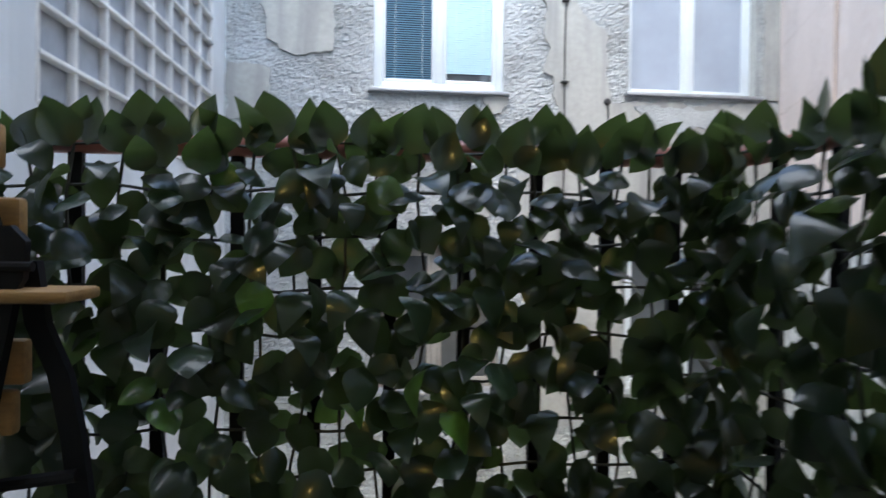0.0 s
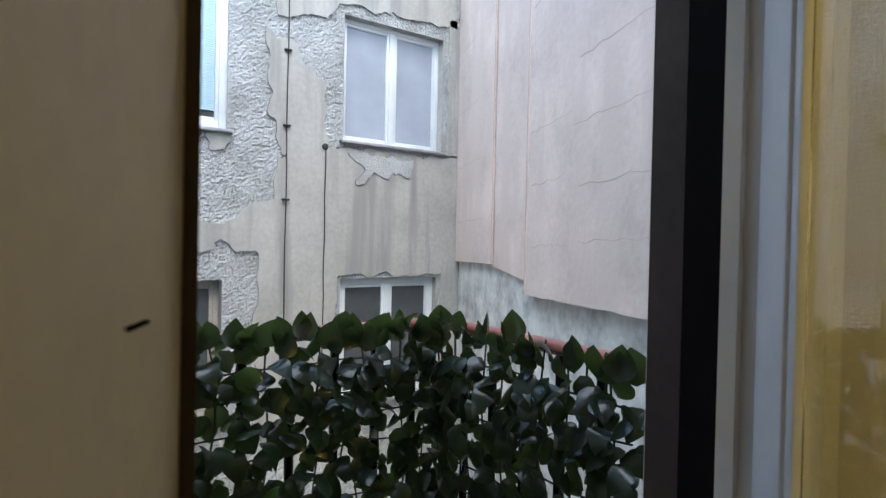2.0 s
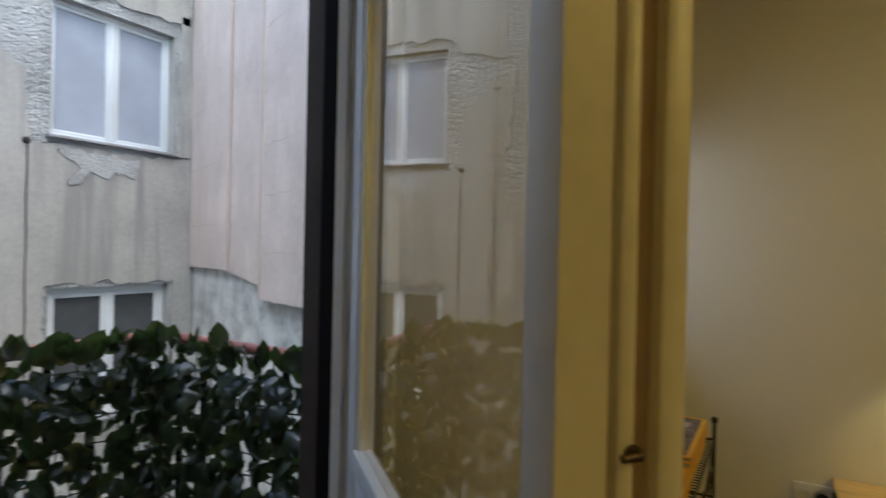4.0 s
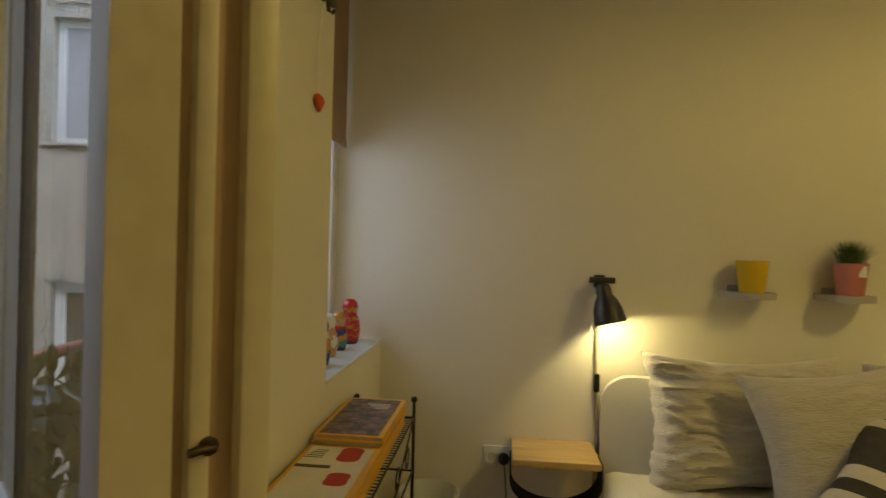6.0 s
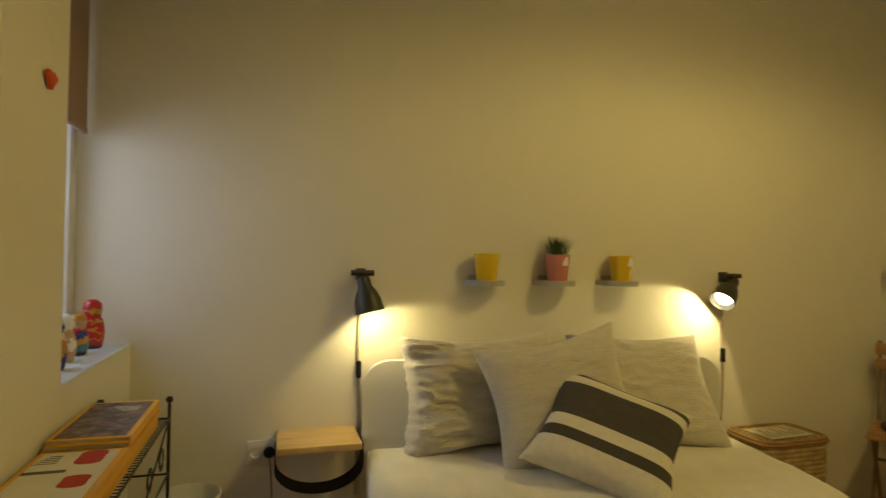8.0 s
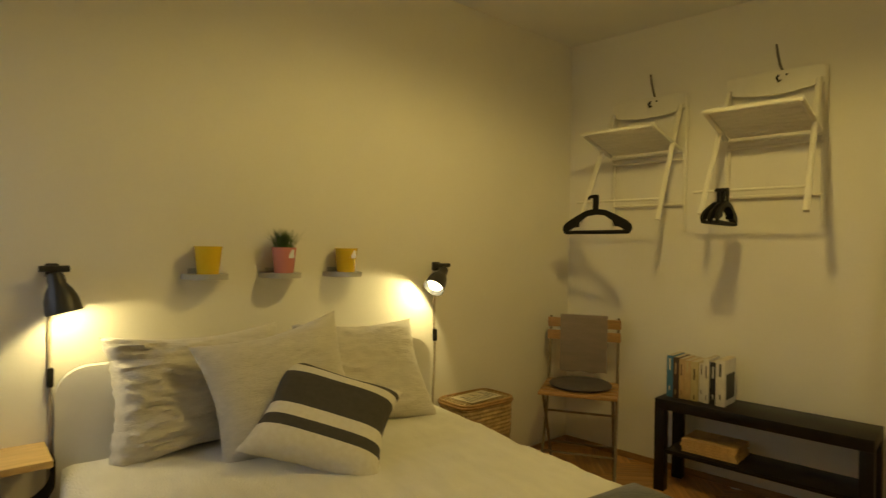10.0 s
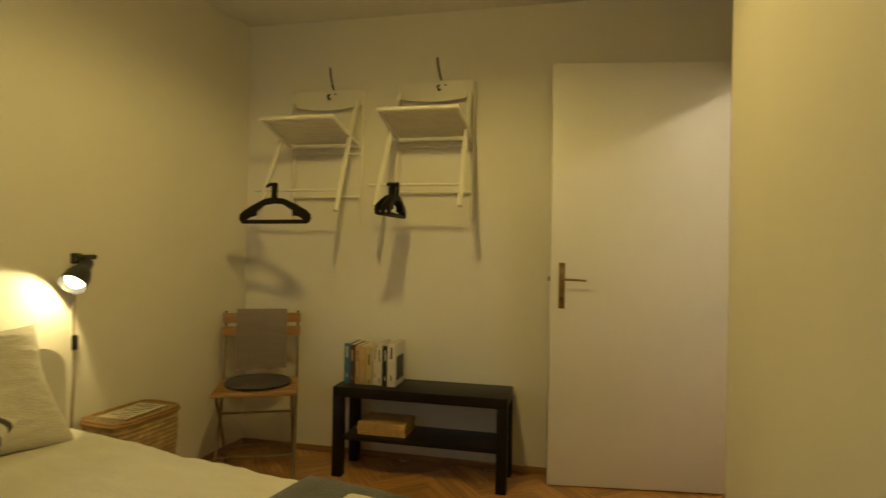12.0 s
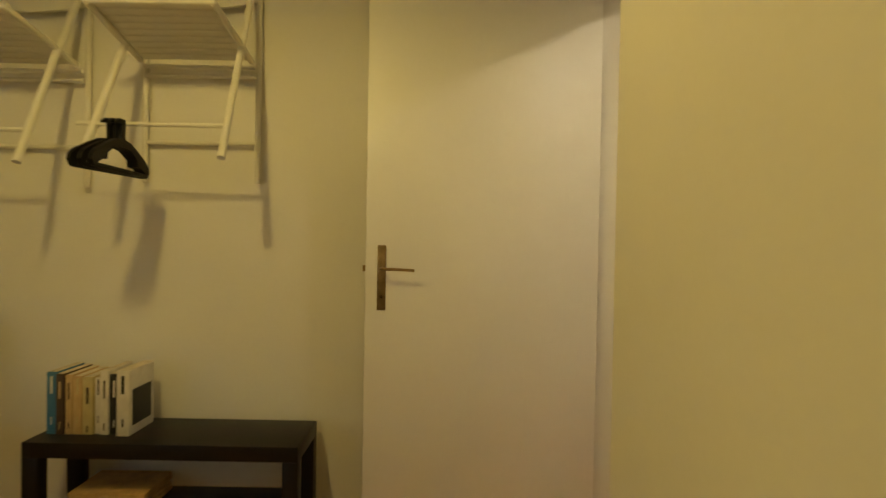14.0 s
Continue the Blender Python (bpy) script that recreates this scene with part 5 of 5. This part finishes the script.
def hung_chair(cx, dz, label):
    """A white folding chair hung by its back, its seat standing out as a shelf."""
    c = thing("hung_folding_chair", label, "chair", SKEW @ pose(cx, SOUTH, dz), "white folding chairs hung on the wall")
    for s in (-1, 1):
        part("back_post", tube(b(), [(s * 0.205, 0.016, 2.03), (s * 0.205, 0.020, 1.7), (s * 0.205, 0.024, 1.30)], 0.011, 8), WHITE_WOOD, c)
        part("front_leg", tube(b(), [(s * 0.190, 0.060, 1.965), (s * 0.200, 0.22, 1.66), (s * 0.210, 0.375, 1.345)], 0.0125, 8), WHITE_WOOD, c)
        part("seat_rail", tube(b(), [(s * 0.198, 0.075, 1.728), (s * 0.190, 0.395, 1.803)], 0.011, 8), WHITE_WOOD, c)
    bm = b()
    n = 12
    for z0, z1 in ((1.955, 2.035),):
        q = [(-0.205 + 0.41 * k / n, 0.02 + 0.018 * (1 - (2 * k / n - 1) ** 2)) for k in range(n + 1)]
        a = [[bm.verts.new((x, y + o, z - (0.030 * (1 - (2 * k / n - 1) ** 2) if z == z0 else 0))) for k, (x, y) in enumerate(q)] for z in (z0, z1) for o in (0, 0.012)]
        for k in range(n):
            for i, j in ((0, 1), (1, 3), (3, 2), (2, 0)):
                bm.faces.new((a[i][k], a[i][k + 1], a[j][k + 1], a[j][k]))
        for k in (0, n):
            bm.faces.new((a[0][k], a[1][k], a[3][k], a[2][k]))
    part("backrest", bm, WHITE_WOOD, c)
    m = Matrix.Translation((0, 0.075, 1.735)) @ pose(0, 0, 0, 13.2, 0, 0)
    for k in range(9):
        part("seat_slat", box(b(), -0.184, 0.184, 0.0363 * k, 0.0363 * k + 0.0335, -0.004, 0.006, 0.0012, m), WHITE_WOOD, c)
    part("seat_front_rail", tube(b(), [(-0.198, 0.395, 1.806), (0.198, 0.395, 1.806)], 0.011, 8), WHITE_WOOD, c)
    for y, z in ((0.045, 1.715), (0.035, 1.685)):
        part("cross_rail", tube(b(), [(-0.20, y, z), (0.20, y, z)], 0.008, 8), WHITE_WOOD, c)
    part("cross_rail", tube(b(), [(-0.20, 0.024, 1.445), (0.20, 0.024, 1.445)], 0.008, 8), WHITE_WOOD, c)
    part("rod", tube(b(), [(-0.205, 0.325, 1.452), (0.26, 0.325, 1.452)], 0.007, 8), WHITE_WOOD, c)
    hk2 = thing("wall_hook", "dark hook and strap holding a hung chair", "hook", SKEW @ pose(cx + 0.008, SOUTH, dz - 0.024), "hooks above the hung chairs")
    part("strap", tube(b(), [(-0.008, 0.005, 2.20), (-0.012, 0.004, 2.16), (-0.024, 0.005, 2.10), (-0.044, 0.006, 2.045)], 0.0052, 8, 0.0060), STRAP, hk2, "grey woven strap")
    part("hook", tube(b(), [(-0.066, 0.050, 2.034), (-0.044, 0.030, 2.046), (-0.030, 0.044, 2.040), (-0.024, 0.062, 2.022), (-0.034, 0.068, 2.002), (-0.044, 0.066, 2.010)], 0.0048, 8), BLACK_PLASTIC, hk2)
    return c


hung_chair(0.941, -0.018, "white folding chair hung on the wall with a black hanger")
hung_chair(0.319, 0.005, "white folding chair hung on the wall with several black hangers")


def hanger(m, label):
    """A black plastic clothes hanger in its own plane, hanging from its hook."""
    h = thing("clothes_hanger", label, "hanger", m, "black hangers on the hung chairs")
    flat = pose(0, 0.006, 0, 90, 0, 0)
    bm = prism(b(), [(-0.012, -0.052), (0.012, -0.052), (0.012, -0.006), (0.026, -0.004), (0.040, -0.010), (0.040, -0.002), (0.024, 0.009), (-0.008, 0.009), (-0.013, 0.002)], 0, 0.010)
    bmesh.ops.transform(bm, matrix=flat, verts=bm.verts)
    part("hook", bm, BLACK_PLASTIC, h)
    half = [(0.0, -0.050), (0.05, -0.058), (0.10, -0.078), (0.155, -0.104), (0.176, -0.121), (0.180, -0.138), (0.170, -0.155), (0.150, -0.157), (0.147, -0.142), (0.122, -0.130), (0.096, -0.127), (0.092, -0.106), (0.05, -0.082), (0.0, -0.076)]
    for s in (-1, 1):
        bm = prism(b(), [(s * x, z) for x, z in half], 0, 0.012)
        bmesh.ops.recalc_face_normals(bm, faces=bm.faces)
        bmesh.ops.transform(bm, matrix=flat, verts=bm.verts)
        part("shoulder", bm, BLACK_PLASTIC, h)
    part("bar", tube(b(), [(-0.165, 0, -0.151), (0.165, 0, -0.151)], 0.0085, 8), BLACK_PLASTIC, h)


hanger(SKEW @ pose(1.03, SOUTH + 0.43, 1.450, 0, 0, -10) @ Matrix.Scale(1.2, 4), "black plastic clothes hanger on a hung chair")
for k in range(3):
    hanger(SKEW @ pose(0.455 - 0.018 * k, SOUTH + 0.36, 1.455, 0, 0, 86 + 4 * k) @ Matrix.Scale(0.98, 4), "black plastic clothes hanger in a bunch")

# room door, standing open against the wall
dr = thing("door_2", "plain white room door standing open near the wall", "door", pose(-1.117, -4.386, 0, 0, 0, 13.2) @ pose(1.138, 4.214, 0), kind="structure")
part("door_panel", box(b(), -1.150, -0.316, -4.250, -4.214, 0.006, 2.064, 0.003), DOOR_PAINT, dr, "smooth white door panel")
ROSE = part("handle_plate", box(b(), -0.386, -0.356, -4.2145, -4.210, 0.868, 1.092, 0.002), BRASS, dr, "antique brass handle plate")
part("door_handle", tube(b(), [(-0.371, -4.212, 1.012), (-0.371, -4.168, 1.012), (-0.378, -4.160, 1.012), (-0.410, -4.158, 1.012), (-0.480, -4.160, 1.008)], 0.0065, 10, 0.005), BRASS, ROSE, "brass lever")
part("keyhole", lathe(b(), [(0.0065, 0), (0.0065, 0.002), (0.0, 0.002)], 12, pose(-0.371, -4.210, 0.915, 90, 0, 0)), BLACK_PLASTIC, ROSE)
part("latch", box(b(), -0.3165, -0.306, -4.242, -4.226, 1.000, 1.022, 0.002), BRASS, dr, "brass latch in the door edge")

# ceiling pendant
cl = thing("ceiling_lamp", "plain white ceiling rose with a lamp holder", "ceiling lamp")
part("rose", lathe(b(), [(0.075, 0), (0.07, -0.015), (0.03, -0.02), (0.022, -0.03), (0.0, -0.031)], 24, pose(0.06, -2.75, CEIL)), PLATE, cl)

# ---- pieces: ivy leaves and parquet blocks ----


def leaf_shape(length, width, fold, curl, seed):
    """A pointed oval leaf, folded along its midrib and slightly curled; tip towards +z, face towards -y."""
    bm = b()
    rows = []
    for k in range(8):
        t = k / 7
        half = width / 2 * math.sin(math.pi * t ** 0.72) ** 0.85 if 0 < k < 7 else 0.0
        z, y = length * t, -curl * length * (t - 0.3) ** 2
        wob = 0.003 * noise.noise(Vector((t * 4, seed, 0)))
        if half:
            rows.append([bm.verts.new((-half, y - fold * half + wob, z)), bm.verts.new((0, y, z)), bm.verts.new((half, y - fold * half - wob, z))])
        else:
            rows.append([bm.verts.new((0, y, z))])
    for p, q in zip(rows, rows[1:]):
        if len(p) == 1 and len(q) == 3:
            bm.faces.new((p[0], q[1], q[0])), bm.faces.new((p[0], q[2], q[1]))
        elif len(p) == 3 and len(q) == 1:
            bm.faces.new((p[0], p[1], q[0])), bm.faces.new((p[1], p[2], q[0]))
        else:
            bm.faces.new((p[0], p[1], q[1], q[0])), bm.faces.new((p[1], p[2], q[2], q[1]))
    return mesh_of("leaf", bm, LEAF, 60)


LEAVES = [leaf_shape(0.070, 0.062, 0.25, 0.5, 1), leaf_shape(0.064, 0.062, -0.2, 0.9, 2), leaf_shape(0.074, 0.058, 0.4, 0.3, 3), leaf_shape(0.066, 0.056, 0.1, 1.3, 4)]
random.seed(7)
near, far = [], []


def scatter(place, inward, u0, u1, step_u, turn):
    u = u0
    while u < u1:
        z = BALCONY + 0.03
        while z < RAIL_Z - 0.015:
            if random.random() < 0.90:
                top = z > RAIL_Z - 0.055
                p = place(u + random.uniform(-0.02, 0.02)) + inward * random.uniform(-0.012, 0.038) + Vector((0, 0, z + random.uniform(-0.02, 0.02)))
                if top and random.random() < 0.5:
                    e = Euler((radians(random.uniform(-18, 14)), radians(random.uniform(-28, 28)), radians(turn + random.uniform(-35, 35))))
                elif random.random() < (0.6 if z > RAIL_Z - 0.16 else 0.30):
                    e = Euler((radians(random.uniform(95, 150)), radians(random.uniform(-35, 35)), radians(turn + random.uniform(-60, 60))))
                    p += inward * 0.012
                else:
                    e = Euler((radians(random.uniform(-28, 25)), radians(180 + random.uniform(-70, 70)), radians(turn + 180 + random.uniform(-35, 35))))
                    p.z += 0.03
                s = random.uniform(0.60, 0.94)
                m = Matrix.LocRotScale(p, e, (s, s, s))
                (near if z > 0.42 and len(near) < 300 and p.x > -0.42 else far).append((m, random.randrange(4)))
            z += 0.0275
        u += step_u


scatter(lambda u: Vector((u, RAIL_Y - 0.04, 0)), Vector((0, -1, 0)), -0.40, 0.47, 0.027, 0)
scatter(lambda u: Vector((RAIL_X - 0.04, u, 0)), Vector((-1, 0, 0)), -0.17, 0.45, 0.027, -90)
scatter(lambda u: Vector((u, RAIL_Y - 0.04, 0)), Vector((0, -1, 0)), -0.95, -0.40, 0.027, 0)
for place, turn, u0, u1 in ((lambda u: Vector((u, RAIL_Y - 0.052, 0)), 0, -0.95, 0.47), (lambda u: Vector((RAIL_X - 0.052, u, 0)), -90, -0.18, 0.45)):
    u = u0
    while u < u1:
        e = Euler((radians(random.uniform(-20, 16)), radians(random.uniform(-26, 26)), radians(turn + random.uniform(-40, 40))))
        s = random.uniform(0.72, 1.02)
        far.append((Matrix.LocRotScale(place(u + random.uniform(-0.01, 0.01)) + Vector((0, 0, RAIL_Z - random.uniform(-0.006, 0.032))), e, (s, s, s)), random.randrange(4)))
        if random.random() < 0.85:
            e = Euler((radians(random.uniform(100, 138)), radians(random.uniform(-30, 30)), radians(turn + random.uniform(-45, 45))))
            s = random.uniform(0.66, 0.96)
            off = Matrix.Rotation(radians(turn), 3, "Z") @ Vector((0, -0.012, 0))
            far.append((Matrix.LocRotScale(place(u + random.uniform(-0.01, 0.01)) + off + Vector((0, 0, RAIL_Z - random.uniform(0.035, 0.085))), e, (s, s, s)), random.randrange(4)))
        u += 0.034
YOUNG = LEAF.copy()
YOUNG.name = "young_ivy_leaf"
ramp = [q for q in YOUNG.node_tree.nodes if q.type == "VALTORGB"][0].color_ramp
ramp.elements[0].color, ramp.elements[1].color = (0.055, 0.13, 0.025, 1), (0.10, 0.22, 0.04, 1)
FRESH = [me.copy() for me in LEAVES]
for me in FRESH:
    me.materials[0] = YOUNG
for i, (m, k) in enumerate(near):
    o = new("leaf", (FRESH if i % 41 in (7, 8) else LEAVES)[k])
    o.parent = ivy
    o.matrix_world = m
bm = b()
for m, k in far:
    n0 = len(bm.verts)
    bm.from_mesh(LEAVES[k])
    bm.verts.ensure_lookup_table()
    for v in bm.verts[n0:]:
        v.co = m @ v.co
me = bpy.data.meshes.new("leaf_mass")
bm.to_mesh(me)
bm.free()
me.materials.append(LEAF)
me.shade_smooth()
o = new("leaf_mass", me)
o.parent = ivy
tagged(o, "dense mass of glossy ivy leaves", kind="stuff")

# herringbone parquet
PL, PW, GAP = 0.36, 0.06, 0.0012
bm = box(b(), 0, PL - GAP, 0, PW - GAP, -0.012, 0, 0.001)
PLANK = mesh_of("plank", bm, OAK, None)
rest = b()
random.seed(3)
count = 0
for i in range(-30, 30):
    for j in range(-30, 30):
        for flip in (False, True):
            # each pair forms an L; pairs step along the diagonal and across
            ox, oy = j * PL + i * PW, i * PW - j * PL
            if flip:
                m = pose(ox + PW, oy + PW, 0, 0, 0, 90)
                cx, cy = ox + PW / 2, oy + PW + PL / 2
            else:
                m = pose(ox, oy, 0)
                cx, cy = ox + PL / 2, oy + PW / 2
            m = Matrix.Translation((0.25, -3.6, 0)) @ pose(0, 0, 0, 0, 0, 45) @ m
            c = Matrix.Translation((0.25, -3.6, 0)) @ pose(0, 0, 0, 0, 0, 45) @ Vector((cx, cy, 0))
            ends = [m @ Vector(q) for q in ((0, 0, 0), (PL, 0, 0), (0, PW, 0), (PL, PW, 0))]
            lo_x, hi_x, lo_y, hi_y = min(e.x for e in ends), max(e.x for e in ends), min(e.y for e in ends), max(e.y for e in ends)
            if c.x > EAST + 0.10 or lo_x < ALCOVE_X - 1.2 or c.y < -4.41 + 0.0975 * c.x or hi_y > -0.52:
                continue
            if hi_x < WEST - 0.1 and lo_y > ALCOVE_Y + 0.1:
                continue
            if c.y < -2.9 and c.x > -1.25 and count < 298:
                o = new("plank", PLANK)
                o.parent, o.matrix_world = floor, m
                count += 1
            else:
                n0 = len(rest.verts)
                rest.from_mesh(PLANK)
                rest.verts.ensure_lookup_table()
                for v in rest.verts[n0:]:
                    v.co = m @ v.co
me = bpy.data.meshes.new("planks")
rest.to_mesh(me)
rest.free()
me.materials.append(OAK)
o = new("planks", me)
o.parent = floor
tagged(o, "further oak parquet blocks", kind="stuff")
